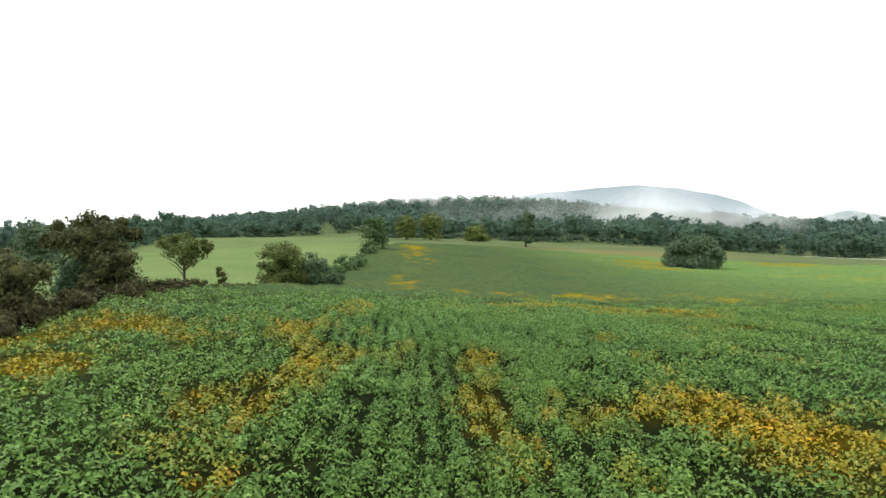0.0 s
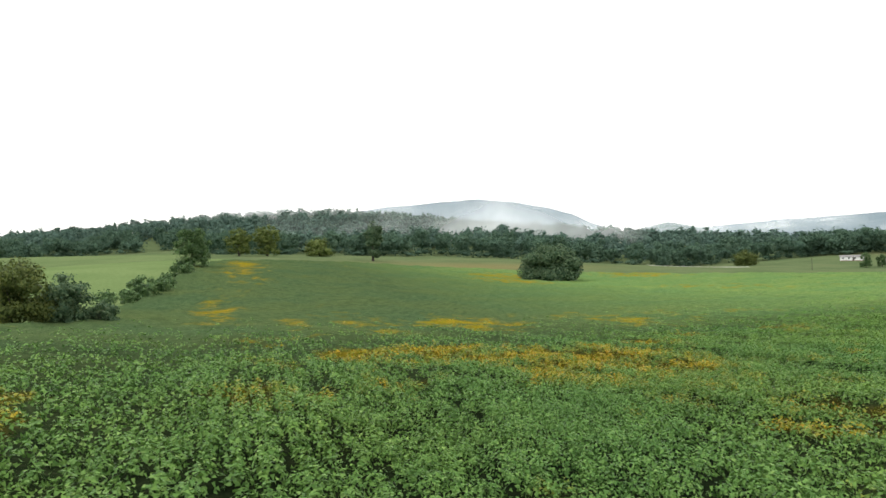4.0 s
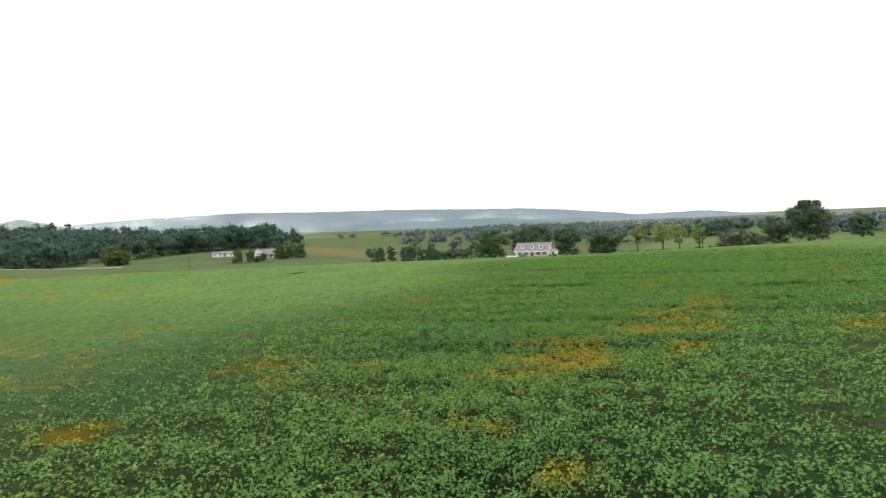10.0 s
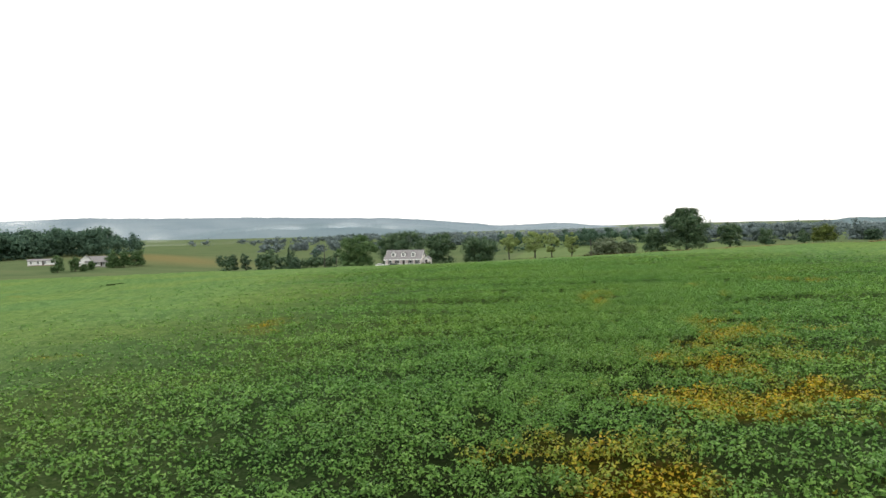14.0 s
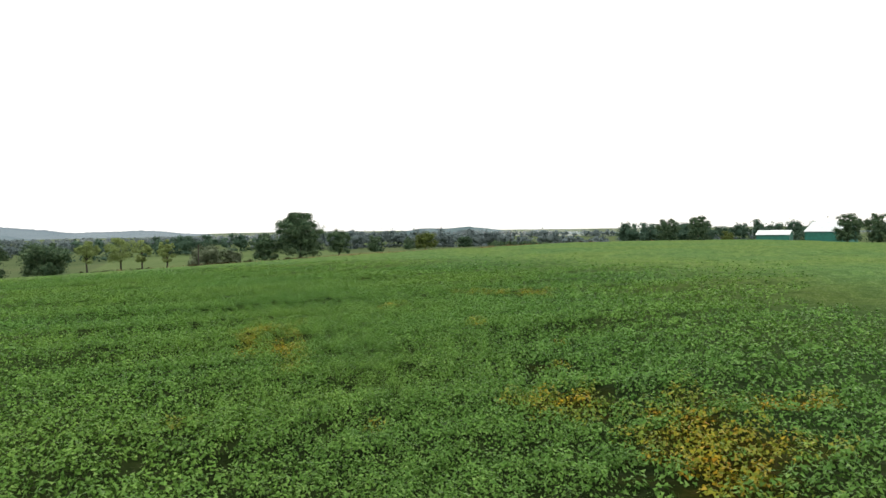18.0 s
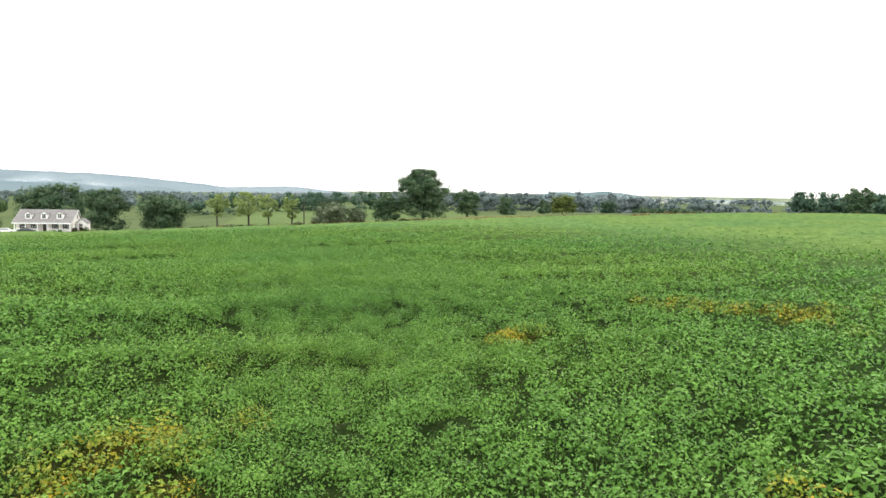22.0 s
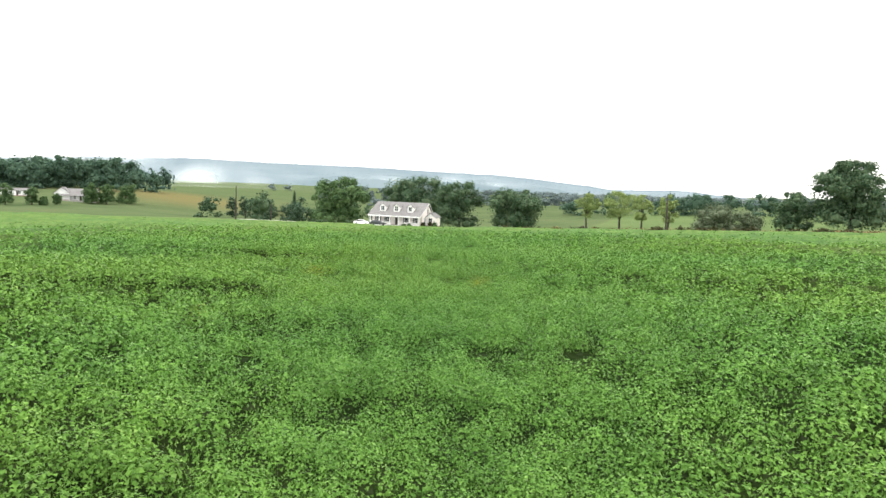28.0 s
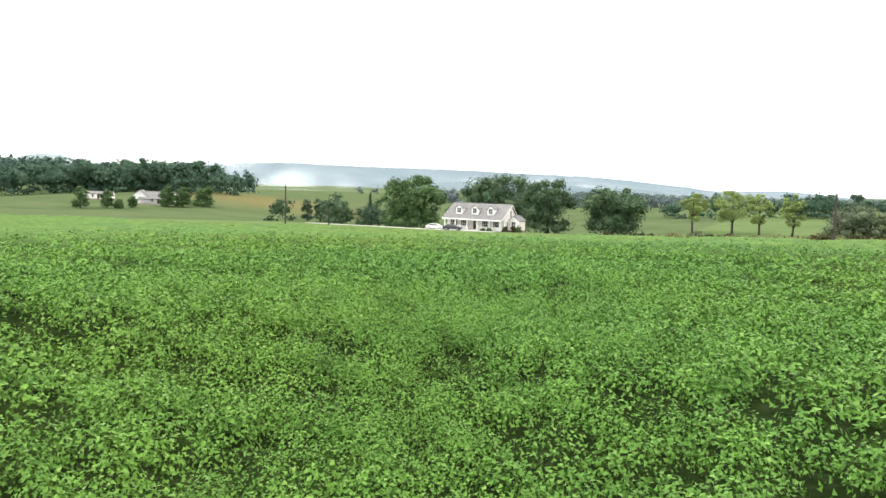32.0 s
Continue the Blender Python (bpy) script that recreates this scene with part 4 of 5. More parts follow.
MAT_RIM = plain("wheel_rim_metal", (0.5, 0.5, 0.5), 0.35, 0.1, 5, 0.5, 0.8)
MAT_CAR_WHITE = plain("white_car_paint", (0.8, 0.8, 0.8), 0.25, 0.03, 1.0, 0.5)
MAT_CAR_GREY = plain("dark_grey_car_paint", (0.05, 0.055, 0.06), 0.25, 0.05, 1.0, 0.5)


def glass_build(n, l, sh):
    a = grain(n, l, 0.8, 2)
    r = ramp(n, [(0.3, (0.03, 0.036, 0.04)), (0.7, (0.06, 0.07, 0.075))])
    l.new(a.outputs["Fac"], r.inputs[0])
    l.new(r.outputs[0], sh.inputs["Base Color"])


MAT_GLASS = material("window_glass", glass_build, 0.06, 0.6)


def window(parent, x, z, w, h, y, shutters=True, turn=None):
    """A sash window on a wall in the plane y (outside towards -y), under its parent house."""
    m = turn or Matrix.Identity(4)
    fr = bmesh.new()
    t = 0.09
    for x0, x1, z0, z1 in ((x - w / 2 - t, x - w / 2, z, z + h), (x + w / 2, x + w / 2 + t, z, z + h), (x - w / 2 - t, x + w / 2 + t, z + h, z + h + t),
                           (x - w / 2 - t, x + w / 2 + t, z - t, z), (x - w / 2, x + w / 2, z + h / 2 - 0.03, z + h / 2 + 0.03), (x - 0.02, x + 0.02, z, z + h)):
        box(fr, x0, x1, y - 0.06, y + 0.02, z0, z1)
    bmesh.ops.transform(fr, matrix=m, verts=fr.verts)
    f = part("window", fr, MAT_TRIM, parent)
    g = boxed(x - w / 2, x + w / 2, y - 0.015, y + 0.01, z, z + h)
    bmesh.ops.transform(g, matrix=m, verts=g.verts)
    part("pane", g, MAT_GLASS, f)
    if shutters:
        for sx in (x - w / 2 - t - 0.36, x + w / 2 + t):
            sb = bmesh.new()
            box(sb, sx, sx + 0.36, y - 0.05, y + 0.005, z - 0.05, z + h + 0.05, 0.01)
            for k in range(7):
                zz = z + 0.05 + k * (h - 0.1) / 7
                box(sb, sx + 0.05, sx + 0.31, y - 0.07, y - 0.05, zz, zz + h / 14)
            bmesh.ops.transform(sb, matrix=m, verts=sb.verts)
            part("shutter", sb, MAT_SHUTTER, parent)
    return f


def roof_part(parent, x0, x1, y_eave, z_eave, y_ridge, z_ridge, y_back, z_back, mat, name="roof", thick=0.14):
    """A gabled roof of two slopes with laid courses."""
    for ya, za, flip in ((y_eave, z_eave, False), (y_back, z_back, True)):
        loop = [(x0, ya, za), (x1, ya, za), (x1, y_ridge, z_ridge), (x0, y_ridge, z_ridge)]
        part(name, slab(bmesh.new(), loop if not flip else loop[::-1], thick), mat, parent)


def farmhouse(x, y, rz):
    """A one-and-a-half storey house: full-width front porch, three dormers, a gabled side wing."""
    h = thing("farmhouse", x, y, land(x - 3, y) - 0.1, rz, "pale pink clapboard farmhouse with grey roof, porch and three dormers", "house")
    W, D, FL, EA, RI = 7.75, 8.6, 0.65, 3.35, 7.0
    o = -4.3  # front wall
    b = o + D
    part("foundation", boxed(-W + 0.05, W - 0.05, o + 0.05, b - 0.05, -0.8, FL), MAT_BRICK_BASE, h, "red brick foundation")
    wall = bmesh.new()
    box(wall, -W, W, o, o + 0.2, FL, EA)
    box(wall, -W, W, b - 0.2, b, FL, EA)
    for sx in (-W, W - 0.2):
        q = [(sx, o + 0.2, FL), (sx, b - 0.2, FL), (sx, b - 0.2, EA), (sx, (o + b) / 2, RI - 0.25), (sx, o + 0.2, EA)]
        a = [wall.verts.new(p) for p in q]
        c = [wall.verts.new((p[0] + 0.2, p[1], p[2])) for p in q]
        wall.faces.new(a[::-1])
        wall.faces.new(c)
        for i in range(5):
            wall.faces.new((a[i], a[(i + 1) % 5], c[(i + 1) % 5], c[i]))
    part("wall", wall, MAT_SIDING, h)
    roof_part(h, -W - 0.35, W + 0.35, o - 2.35, EA - 0.12, (o + b) / 2, RI, b + 0.35, EA - 0.1, MAT_SHINGLE)
    for sx in (-W - 0.4, W + 0.352):
        rake = bmesh.new()
        for ya, za in ((o - 2.4, EA - 0.2), (b + 0.4, EA - 0.2)):
            yr, zr = (o + b) / 2, RI - 0.06
            q = [(sx, ya, za - 0.2), (sx, ya, za + 0.02), (sx, yr, zr + 0.02), (sx, yr, zr - 0.24)]
            a = [rake.verts.new(p) for p in q]
            c = [rake.verts.new((p[0] + 0.05, p[1], p[2])) for p in q]
            for f in (a, c[::-1]):
                rake.faces.new(f)
            for i in range(4):
                rake.faces.new((a[i], a[(i + 1) % 4], c[(i + 1) % 4], c[i]))
        part("gable_trim", rake, MAT_TRIM, h, "white gable trim")

    part("fascia", boxed(-W - 0.35, W + 0.35, o - 2.44, o - 2.36, EA - 0.42, EA - 0.12), MAT_TRIM, h, "white eaves board")
    # porch
    fl = bmesh.new()
    for k in range(15):
        box(fl, -W, W, o - 2.2 + k * 0.147, o - 2.2 + k * 0.147 + 0.138, FL - 0.16, FL - 0.08)
    part("porch_floor", fl, MAT_PORCH, h)
    part("porch_skirt", boxed(-W, W, o - 2.18, o - 2.1, -0.6, FL - 0.16), MAT_TRIM, h, "white porch skirting")
    for px in (-7.5, -4.6, -1.35, 1.35, 4.6, 7.5):
        pb = bmesh.new()
        box(pb, px - 0.13, px + 0.13, o - 2.1, o - 1.84, FL - 0.08, EA - 0.35, 0.015)
        box(pb, px - 0.18, px + 0.18, o - 2.15, o - 1.79, FL - 0.08, FL + 0.12)
        box(pb, px - 0.18, px + 0.18, o - 2.15, o - 1.79, EA - 0.5, EA - 0.35)
        part("porch_post", pb, MAT_TRIM, h, "square white porch post")
    for x0, x1 in ((-7.35, -4.75), (-4.45, -1.5), (1.5, 4.45), (4.75, 7.35)):
        rb = bmesh.new()
        box(rb, x0, x1, o - 2.0, o - 1.93, FL + 0.82, FL + 0.9)
        box(rb, x0, x1, o - 2.0, o - 1.93, FL + 0.05, FL + 0.12)
        k = x0 + 0.1
        while k < x1:
            box(rb, k, k + 0.04, o - 1.99, o - 1.95, FL + 0.1, FL + 0.84)
            k += 0.16
        part("porch_railing", rb, MAT_TRIM, h, "white porch railing")
    st = bmesh.new()
    for k in range(4):
        box(st, -1.1, 1.1, o - 2.2 - 0.3 * (k + 1), o - 2.2 - 0.3 * k, -0.6, FL - 0.1 - 0.17 * (k + 1))
    part("steps", st, MAT_PORCH, h)
    d = part("door", boxed(-0.5, 0.5, o - 0.06, o + 0.02, FL, FL + 2.1, 0.01), MAT_DOOR, h, "dark front door")
    part("door_frame", box(box(boxed(-0.66, -0.5, o - 0.08, o + 0.02, FL, FL + 2.25), 0.5, 0.66, o - 0.08, o + 0.02, FL, FL + 2.25), -0.5, 0.5, o - 0.08, o + 0.02, FL + 2.1, FL + 2.25), MAT_TRIM, d)
    for wx in (-5.9, -2.9, 2.9, 5.9):
        window(h, wx, FL + 0.6, 1.0, 1.5, o)
    side = Matrix.Translation((W, 0, 0)) @ Matrix.Rotation(radians(90), 4, "Z")
    for wy, wz, ww, wh in ((-2.2, FL + 0.6, 0.9, 1.5), (0.0, 4.0, 0.9, 1.4)):
        window(h, wy, wz, ww, wh, 0.0, False, side)
    # dormers
    slope = (RI - EA + 0.12) / ((o + b) / 2 - (o - 2.35))
    for dx in (-4.3, 0.0, 4.3):
        yf, zf = o - 0.45, EA - 0.12 + slope * (o - 0.45 - o + 2.35)
        zt = zf + 1.55
        yb = o - 2.35 + (zt + 0.75 - EA + 0.12) / slope
        db = bmesh.new()
        q = [(dx - 0.85, zf - 0.1), (dx + 0.85, zf - 0.1), (dx + 0.85, zt), (dx, zt + 0.7), (dx - 0.85, zt)]
        a = [db.verts.new((p[0], yf, p[1])) for p in q]
        c = [db.verts.new((p[0], yb, p[1])) for p in q]
        db.faces.new(a)
        db.faces.new(c[::-1])
        for i in range(5):
            db.faces.new((a[(i + 1) % 5], a[i], c[i], c[(i + 1) % 5]))
        dm = part("dormer", db, MAT_TRIM, h, "white gabled dormer")
        rb = bmesh.new()
        for sg in (-1, 1):
            lp = [(dx + sg * 1.08, yf - 0.18, zt - 0.12), (dx + sg * 1.08, yb, zt - 0.12), (dx, yb, zt + 0.8), (dx, yf - 0.18, zt + 0.8)]
            slab(rb, lp if sg > 0 else lp[::-1], 0.1)
        part("dormer_roof", rb, MAT_SHINGLE, dm)
        fr = boxed(dx - 0.5, dx + 0.5, yf - 0.05, yf + 0.01, zf + 0.3, zf + 1.5)
        part("dormer_window", fr, MAT_GLASS, dm, "dark dormer window")
        bars = bmesh.new()
        for x0, x1, z0, z1 in ((dx - 0.58, dx - 0.5, zf + 0.22, zf + 1.58), (dx + 0.5, dx + 0.58, zf + 0.22, zf + 1.58), (dx - 0.5, dx + 0.5, zf + 0.22, zf + 0.3),
                               (dx - 0.5, dx + 0.5, zf + 1.5, zf + 1.58), (dx - 0.5, dx + 0.5, zf + 0.88, zf + 0.93), (dx - 0.025, dx + 0.025, zf + 0.3, zf + 1.5)):
            box(bars, x0, x1, yf - 0.08, yf - 0.02, z0, z1)
        part("window_frame", bars, MAT_TRIM, dm)
    # side wing with a gable to the front
    x0, x1, y0, y1 = W + 0.003, W + 3.0, o + 2.6, o + 6.6
    part("wing_base", boxed(x0, x1 - 0.05, y0 + 0.05, y1 - 0.05, -0.8, FL), MAT_BRICK_BASE, h, "red brick base of the side wing")
    part("wing_wall", boxed(x0, x1, y0, y1, FL, 3.1), MAT_SIDING, h)
    gb = bmesh.new()
    q = [(x0, 3.1), (x1, 3.1), ((x0 + x1) / 2, 4.25)]
    a = [gb.verts.new((p[0], y0, p[1])) for p in q]
    c = [gb.verts.new((p[0], y1, p[1])) for p in q]
    gb.faces.new(a)
    gb.faces.new(c[::-1])
    for i in range(3):
        gb.faces.new((a[(i + 1) % 3], a[i], c[i], c[(i + 1) % 3]))
    part("wing_gable", gb, MAT_TRIM, h, "white gable of the side wing")
    rb = bmesh.new()
    xm = (x0 + x1) / 2
    for sg in (-1, 1):
        e = x0 + 0.002 if sg < 0 else x1 + 0.3
        lp = [(e, y0 - 0.3, 3.0), (e, y1 + 0.2, 3.0), (xm, y1 + 0.2, 4.38), (xm, y0 - 0.3, 4.38)]
        slab(rb, lp if sg > 0 else lp[::-1], 0.1)
    part("wing_roof", rb, MAT_SHINGLE, h)
    for px in (x0 + 0.15, x1 - 0.15):
        part("corner_board", boxed(px - 0.13, px + 0.13, y0 - 0.03, y0 - 0.003, FL, 3.1), MAT_TRIM, h)
    window(h, xm, FL + 0.5, 1.0, 1.6, y0, False)
    return h


HX, HY, HR = 346, 176.6, -86.3
farmhouse(HX, HY, HR)
turn_h = Matrix.Rotation(radians(HR), 4, "Z")


def by_house(u, v):
    p = turn_h @ Vector((u, v, 0))
    return HX + p.x, HY + p.y


for k, (u, v, hh, w) in enumerate(((3.4, -7.2, 0.9, 1.6), (5.2, -7.2, 1.0, 1.8), (8.6, -5.4, 1.5, 1.9), (9.9, -3.2, 1.7, 1.7), (10.9, -2.2, 1.9, 1.8), (-7.2, -7.3, 0.9, 1.5))):
    x, y = by_house(u, v)
    tree("shrub", "small russet garden shrub by the porch" if k in (2, 3) else "small clipped green shrub by the porch", x, y, hh, w, "bush",
         MAT_RUSSET if k in (2, 3) else MAT_OAK, 180 + k, 260, 0.22, "shrubs round the farmhouse", "shrub")


def car(x, y, rz, paint, label):
    c = thing("car", x, y, land(x, y) + 0.05, rz, label, "car", "cars by the farmhouse")
    bm = bmesh.new()
    prof = [(-2.25, 0.35), (2.2, 0.35), (2.3, 0.62), (2.15, 0.82), (1.05, 0.95), (0.45, 1.38), (-1.15, 1.42), (-1.85, 1.0), (-2.3, 0.92)]
    for a, bside in ((-0.86, 0.86),):
        va = [bm.verts.new((p[0], a * (0.86 if p[1] > 1.2 else 1), p[1])) for p in prof]
        vb = [bm.verts.new((p[0], bside * (0.86 if p[1] > 1.2 else 1), p[1])) for p in prof]
        bm.faces.new(va)
        bm.faces.new(vb[::-1])
        k = len(prof)
        for i in range(k):
            bm.faces.new((va[(i + 1) % k], va[i], vb[i], vb[(i + 1) % k]))
    part("body", bm, paint, c)
    for s in (-1, 1):
        g = bmesh.new()
        q = [(0.9, 0.97), (0.42, 1.32), (-1.1, 1.35), (-1.6, 1.0)]
        va = [g.verts.new((p[0], s * (0.885 if p[1] < 1.2 else 0.775), p[1])) for p in q]
        vb = [g.verts.new((p[0], s * (0.86 if p[1] < 1.2 else 0.75), p[1])) for p in q]
        g.faces.new(va if s < 0 else va[::-1])
        g.faces.new(vb[::-1] if s < 0 else vb)
        for i in range(4):
            g.faces.new((va[i], va[(i + 1) % 4], vb[(i + 1) % 4], vb[i]))
        part("side_window", g, MAT_GLASS, c)
    for wx in (-1.4, 1.4):
        for s in (-1, 1):
            t = bmesh.new()
            bmesh.ops.create_cone(t, cap_ends=True, segments=16, radius1=0.33, radius2=0.33, depth=0.22,
                                  matrix=Matrix.Translation((wx, s * 0.78, 0.33)) @ Matrix.Rotation(radians(90), 4, "X"))
            wh = part("wheel", t, MAT_TYRE, c)
            r = bmesh.new()
            bmesh.ops.create_cone(r, cap_ends=True, segments=12, radius1=0.2, radius2=0.17, depth=0.03,
                                  matrix=Matrix.Translation((wx, s * 0.905, 0.33)) @ Matrix.Rotation(radians(90 * s), 4, "X"))
            part("rim", r, MAT_RIM, wh)
    return c


car(*by_house(-8.6, -9.2), HR + 12, MAT_CAR_WHITE, "white saloon car parked beside the farmhouse porch")
car(*by_house(-1.6, -13.6), HR + 8, MAT_CAR_GREY, "dark grey car parked before the farmhouse")


def strip(name, label, pts, half, lift, mat, category):
    """A road or drive laid along pts over the ground."""
    bm = bmesh.new()
    fine = []
    for (x0, y0), (x1, y1) in zip(pts, pts[1:]):
        m = max(2, int(math.hypot(x1 - x0, y1 - y0) / 3))
        fine += [(x0 + (x1 - x0) * k / m, y0 + (y1 - y0) * k / m) for k in range(m)]
    fine.append(pts[-1])
    prev = None
    for k, (x, y) in enumerate(fine):
        xa, ya = fine[max(k - 1, 0)]
        xb, yb = fine[min(k + 1, len(fine) - 1)]
        d = math.hypot(xb - xa, yb - ya)
        nx, ny = -(yb - ya) / d, (xb - xa) / d
        row = []
        for o in (-1, -0.3, 0.3, 1):
            px, py = x + nx * half * o, y + ny * half * o
            row.append(bm.verts.new((px, py, land(px, py) + lift * (1 if abs(o) < 0.5 else 0.3))))
        if prev:
            for i in range(3):
                bm.faces.new((prev[i], prev[i + 1], row[i + 1], row[i]))
        prev = row
    me = bpy.data.meshes.new(name)
    bm.to_mesh(me)
    bm.free()
    me.materials.append(mat)
    return tagged(new(name, me), label, category, kind="structure")


strip("road", "pale gravel drive before the farmhouse", [(352, 240), (342, 214), (335, 190), (334, 166)], 2.6, 0.12, MAT_GRAVEL, "drive")
strip("road", "pale gravel track at the edge of the woods", [(255, 440), (292, 425), (312, 412)], 3.2, 0.15, MAT_GRAVEL, "track")


def utility_pole(x, y, h, label, arm):
    z = land(x, y)
    e = thing("utility_pole", x, y, z, 0, label, "pole", "poles along the lane")
    bm = bmesh.new()
    tube(bm, [(0, 0, -0.5), (0.01, 0, h * 0.5), (0.03, 0.02, h)], [0.17, 0.14, 0.10], 10)
    part("shaft", bm, MAT_POLE, e)
    if arm:
        part("crossarm", boxed(-0.06, 0.06, -1.0, 1.0, h - 0.75, h - 0.62, 0.01), MAT_POLE, e)
        for yy in (-0.9, -0.45, 0.45, 0.9):
            ib = bmesh.new()
            tube(ib, [(0, yy, h - 0.63), (0, yy, h - 0.55), (0, yy, h - 0.48)], [0.03, 0.05, 0.02], 8)
            part("insulator", ib, MAT_TRIM, e)
    return e


utility_pole(287, 188, 8.2, "tall dark weathered pole at the field edge", False)
utility_pole(281.5, 96, 6.2, "tall dark weathered pole wrapped in creeper", False)
utility_pole(302, 190, 4.4, "pale short pole beside the cedars", False)
utility_pole(445, -62, 9.0, "dark pole standing above the hedge", True)
utility_pole(305, 353, 6.5, "thin dark pole in the field", False)


def white_house(x, y, rz, w, d, eave, ridge_z, label, porch):
    h = thing("white_house", x, y, land(x, y) - 0.1, rz, label, "house")
    part("foundation", boxed(-w / 2 + 0.05, w / 2 - 0.05, -d / 2 + 0.05, d / 2 - 0.05, -1.0, 0.4), MAT_BRICK_BASE, h)
    bm = boxed(-w / 2, w / 2, -d / 2, d / 2, 0.4, eave)
    for sx in (-w / 2, w / 2 - 0.2):
        q = [(sx, -d / 2, eave), (sx, d / 2, eave), (sx, 0, ridge_z - 0.15)]
        a = [bm.verts.new(p) for p in q]
        c = [bm.verts.new((p[0] + 0.2, p[1], p[2])) for p in q]
        bm.faces.new(a[::-1])
        bm.faces.new(c)
        for i in range(3):
            bm.faces.new((a[i], a[(i + 1) % 3], c[(i + 1) % 3], c[i]))
    part("wall", bm, MAT_WHITE_SIDING, h)
    roof_part(h, -w / 2 - 0.3, w / 2 + 0.3, -d / 2 - (2.0 if porch else 0.35), eave - (0.55 if porch else 0.1), 0, ridge_z, d / 2 + 0.35, eave - 0.1, MAT_SHINGLE)
    n = max(2, int(w / 3.2))
    for k in range(n):
        window(h, -w / 2 + (k + 0.5) * w / n, 1.2, 0.9, 1.2, -d / 2, False)
    if porch:
        for k in range(n + 1):
            px = -w / 2 + 0.2 + k * (w - 0.4) / n
            part("porch_post", boxed(px - 0.08, px + 0.08, -d / 2 - 1.85, -d / 2 - 1.69, 0.3, eave - 0.5), MAT_TRIM, h)
        part("porch_floor", boxed(-w / 2, w / 2, -d / 2 - 1.95, -d / 2 - 0.003, -0.4, 0.35), MAT_PORCH, h)
    part("door", boxed(w * 0.02, w * 0.02 + 0.95, -d / 2 - 0.05, -d / 2 + 0.01, 0.4, 2.5), MAT_DOOR, h)
    return h


white_house(404, 381, -52, 15, 8, 3.2, 6.0, "white clapboard house with grey roof and long porch", True)
white_house(398.5, 386, 38, 6.5, 7, 3.4, 6.4, "white gabled garage wing beside the house", False)
white_house(392.5, 411, -48, 14, 4.6, 2.9, 3.9, "long low white mobile home on the lawn", False)


def barn(x, y, rz, w, d, eave, ridge_z, label):
    h = thing("barn", x, y, land(x, y) - 0.1, rz, label, "barn", "barns behind the crest")
    bm = boxed(-w / 2, w / 2, -d / 2, d / 2, -0.6, eave)
    for sx in (-w / 2, w / 2 - 0.2):
        q = [(sx, -d / 2, eave), (sx, d / 2, eave), (sx, 0, ridge_z - 0.15)]
        a = [bm.verts.new(p) for p in q]
        c = [bm.verts.new((p[0] + 0.2, p[1], p[2])) for p in q]
        bm.faces.new(a[::-1])
        bm.faces.new(c)
        for i in range(3):
            bm.faces.new((a[i], a[(i + 1) % 3], c[(i + 1) % 3], c[i]))
    part("wall", bm, MAT_GREEN_METAL, h)
    k = -w / 2
    ribs = bmesh.new()
    while k < w / 2:
        box(ribs, k, k + 0.06, -d / 2 - 0.04, -d / 2 - 0.001, -0.5, eave)
        k += 0.6
    part("siding_rib", ribs, MAT_GREEN_METAL, h)
    roof_part(h, -w / 2 - 0.4, w / 2 + 0.4, -d / 2 - 0.5, eave - 0.15, 0, ridge_z, d / 2 + 0.5, eave - 0.15, MAT_WHITE_METAL)
    part("door", boxed(-2, 2, -d / 2 - 0.1, -d / 2 - 0.045, 0.0, eave * 0.85), MAT_WHITE_METAL, h, "pale sliding barn door")
    return h


barn(338, -141, 35, 13, 9, 3.2, 5.0, "low green metal barn with pale roof")
barn(329, -163, 14, 16, 13, 5.0, 9.2, "tall green metal barn with pale roof")
for (x, y), hh, w, s in (((363, -104), 11, 11, 1), ((358, -117), 12, 11, 2), ((308, -149), 12, 12, 3), ((284, -138), 12, 12, 4)):
    tree("oak_tree", "dark bushy tree beside the barns", x, y, hh, w, "oak", MAT_DARK, 190 + s, 1300, 0.7, "trees by the barns")
tree("lime_tree", "small yellow-green tree before the barns", 345, -122, 5, 7, "bush", MAT_LIME, 196, 600, 0.5)

# fence posts along the far meadow
post = thing("fence_post", 330, 120, land(330, 120), 0, "short weathered wooden fence post", "post", "posts of the pasture fence")
pb = bmesh.new()
tube(pb, [(0, 0, -0.3), (0.01, 0, 0.7), (0.0, 0.01, 1.3)], [0.08, 0.075, 0.065], 8)
part("shaft", pb, MAT_POLE, post)
for k in range(1, 22):
    x, y = 330 + 4.6 * k, 120 + 1.1 * k + 0.4 * math.sin(k * 1.7)
    copy_thing(post, pose(x, y, land(x, y), 0, 2 * math.sin(k * 2.1), 10 * k))


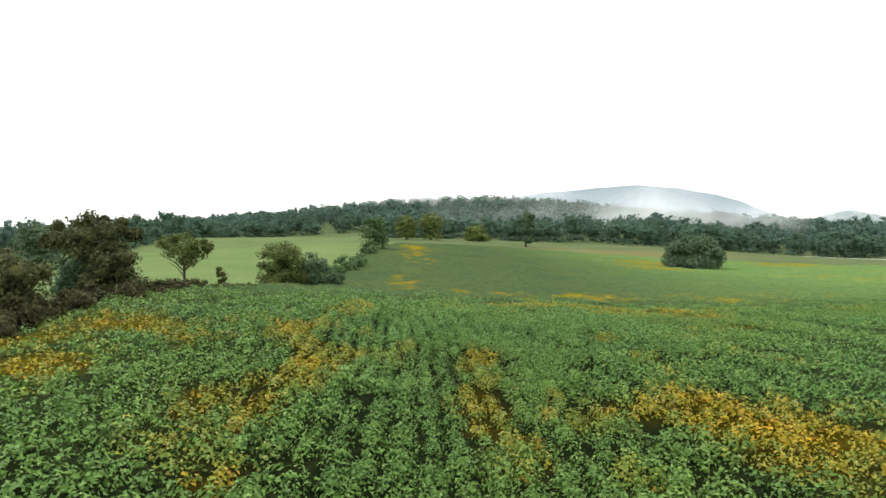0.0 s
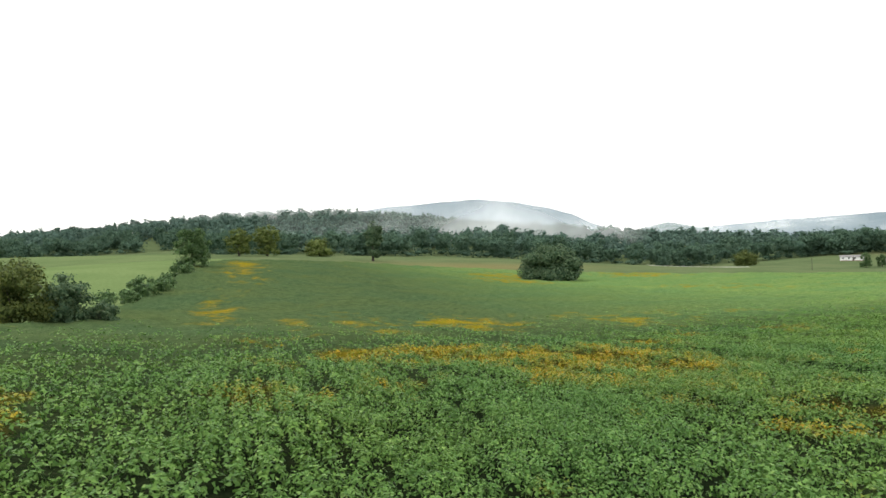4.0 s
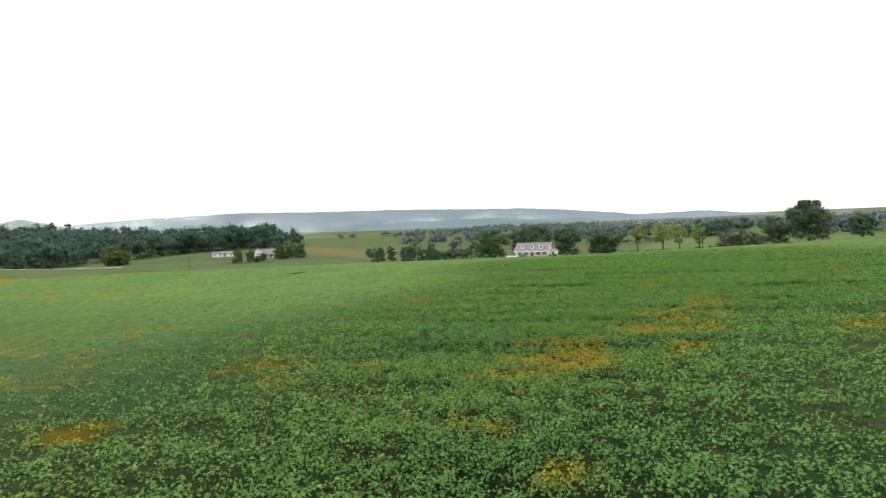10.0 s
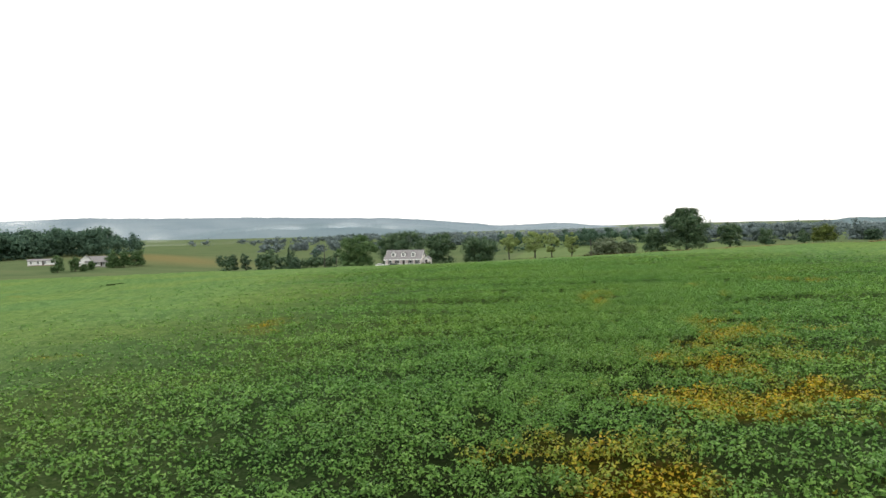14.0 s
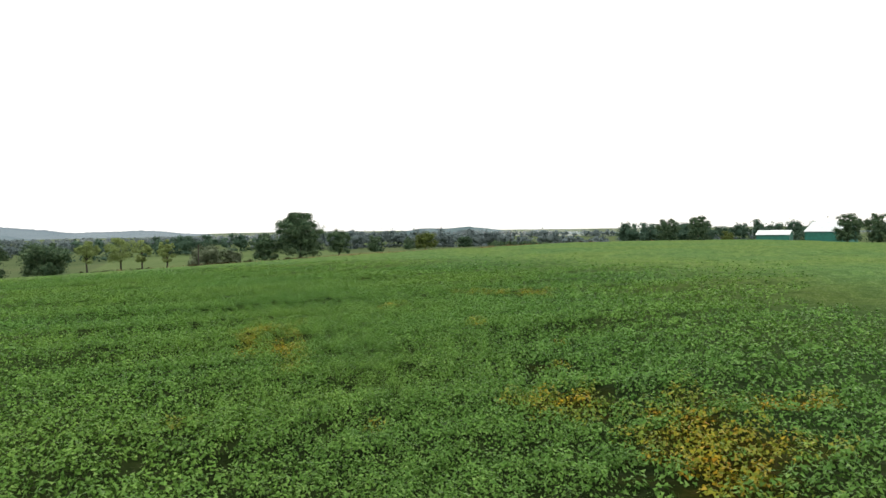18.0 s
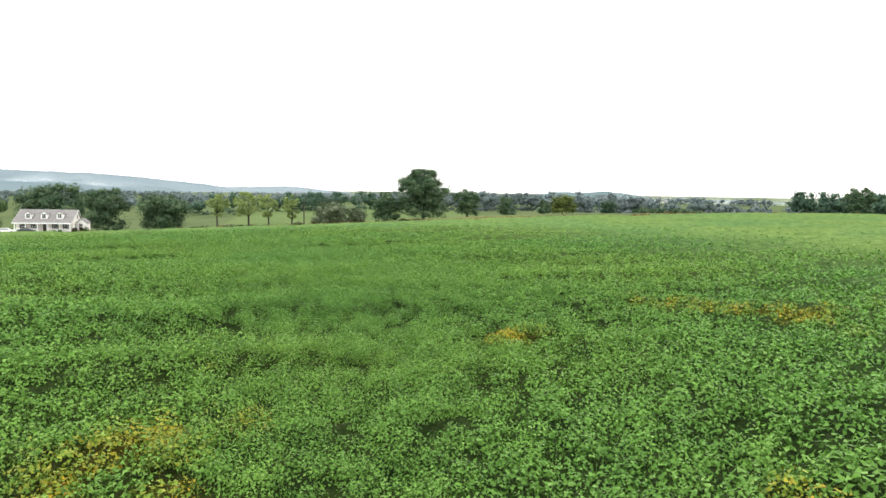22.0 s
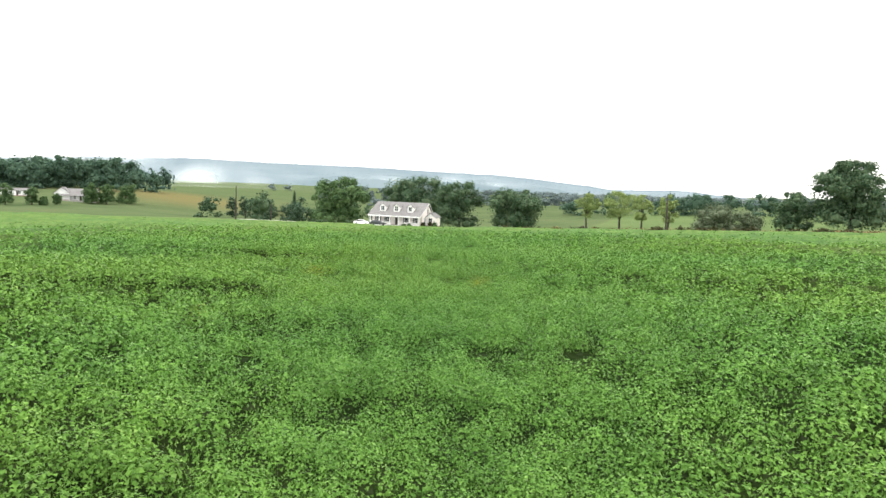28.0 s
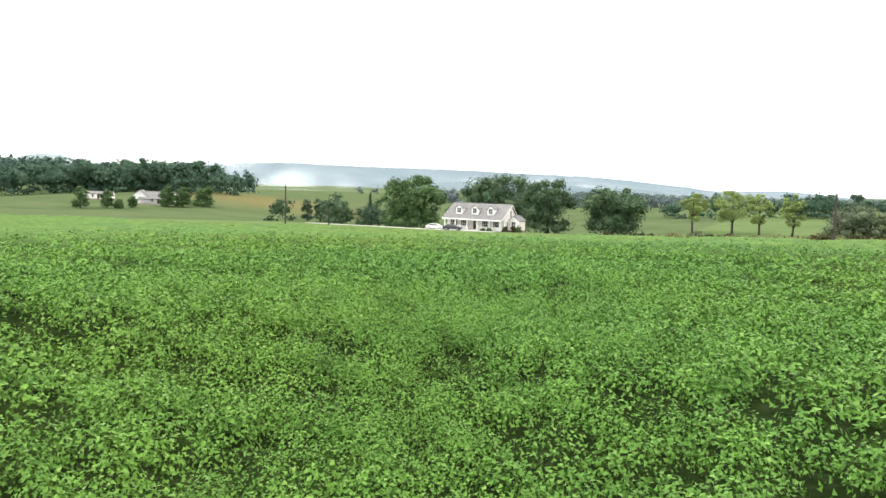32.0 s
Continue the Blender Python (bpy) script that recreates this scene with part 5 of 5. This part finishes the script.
# ---- mist in the valley ----
def mist_build(name, density, scale):
    m = bpy.data.materials.new(name)
    m.use_nodes = True
    n, l = m.node_tree.nodes, m.node_tree.links
    n.clear()
    out = n.new("ShaderNodeOutputMaterial")
    tr = n.new("ShaderNodeBsdfTransparent")
    df = n.new("ShaderNodeBsdfDiffuse")
    df.inputs["Color"].default_value = (0.95, 0.96, 0.97, 1)
    tl = n.new("ShaderNodeBsdfTranslucent")
    tl.inputs["Color"].default_value = (0.95, 0.96, 0.97, 1)
    cloud = n.new("ShaderNodeAddShader")
    l.new(df.outputs[0], cloud.inputs[0])
    l.new(tl.outputs[0], cloud.inputs[1])
    at = n.new("ShaderNodeAttribute")
    at.attribute_name = "thick"
    g = grain(n, l, scale, 5)
    r = n.new("ShaderNodeMapRange")
    r.inputs["From Min"].default_value, r.inputs["From Max"].default_value = 0.32, 0.8
    l.new(g.outputs["Fac"], r.inputs["Value"])
    mu = n.new("ShaderNodeMath")
    mu.operation = "MULTIPLY"
    l.new(at.outputs["Fac"], mu.inputs[0])
    l.new(r.outputs[0], mu.inputs[1])
    mv = n.new("ShaderNodeMath")
    mv.operation = "MULTIPLY"
    mv.inputs[1].default_value = density
    l.new(mu.outputs[0], mv.inputs[0])
    mx = n.new("ShaderNodeMixShader")
    l.new(mv.outputs[0], mx.inputs[0])
    l.new(tr.outputs[0], mx.inputs[1])
    l.new(cloud.outputs[0], mx.inputs[2])
    l.new(mx.outputs[0], out.inputs["Surface"])
    return m


MAT_MIST = mist_build("valley_mist", 0.3, 0.01)
MAT_FOG = mist_build("valley_fog", 0.27, 0.008)
MAT_HAZE = mist_build("valley_haze", 0.45, 0.006)
MAT_THIN = mist_build("thin_haze", 0.5, 0.006)


def mist(label, eye, dist, b0, b1, z0, z1, seed, depth=120, mat=None):
    """A bank of mist: a swelling, curved sheet that thins towards its edges."""
    nb, nz = 60, 16
    co, th = [], []
    for i in range(nb):
        u = i / (nb - 1)
        b = math.radians(b0 + (b1 - b0) * u)
        for j in range(nz):
            v = j / (nz - 1)
            sw = depth * math.sin(math.pi * v) * (0.6 + 0.8 * float(rough(np.array([u * 9.0]), np.array([v * 3.0]), 1.0, seed)[0]))
            r = dist - sw
            co.append((eye[0] + r * math.sin(b), eye[1] + r * math.cos(b), z0 + (z1 - z0) * v))
            wob = 0.55 + 0.45 * float(rough(np.array([u * 6.0]), np.array([1.0]), 1.0, seed + 1)[0])
            th.append(max(0.0, math.sin(math.pi * u)) ** 0.9 * max(0.0, math.sin(math.pi * min(1, v / wob))) ** 1.6)
    a = (np.arange(nb - 1)[:, None] * nz + np.arange(nz - 1)[None, :])
    me = fast_mesh("mist_bank", np.array(co), np.stack([a, a + nz, a + nz + 1, a + 1], -1).reshape(-1, 4))
    store(me, "thick", np.array(th))
    smooth(me)
    me.materials.append(mat or MAT_MIST)
    ob = tagged(new("mist_bank", me), label, "mist", kind="stuff")
    ob.visible_shadow = False
    return ob


mist("white bank of mist lying below the ridge", (90, 80), 1900, 40, 57, -60, 46, 201, 120, MAT_FOG)
mist("white bank of mist lying in the valley", (90, 80), 1300, 36, 62, -45, 14, 212, 60)
mist("thin mist drifting along the ridge", (90, 80), 2250, 54, 76, -30, 45, 202, 60)
mist("thin mist drifting along the ridge", (90, 80), 2200, 32, 47, 0, 75, 203)
mist("low cloud resting on the wooded hill", (0, 0), 1000, -9, 14, 40, 120, 204, 40, MAT_HAZE)
mist("low cloud hiding the hilltop", (0, 0), 1900, 0, 16, 70, 170, 205, 120, MAT_FOG)
mist("white mist filling the gap between the hills", (0, 0), 1750, 22, 42, -10, 80, 206, 120, MAT_HAZE)
mist("thin morning haze on the wooded hill", (0, 0), 760, 1, 37, -40, 100, 208, 60, MAT_THIN)
mist("thin haze over the wide valley", (90, 80), 1250, 74, 150, -50, 16, 210, 40, MAT_HAZE)
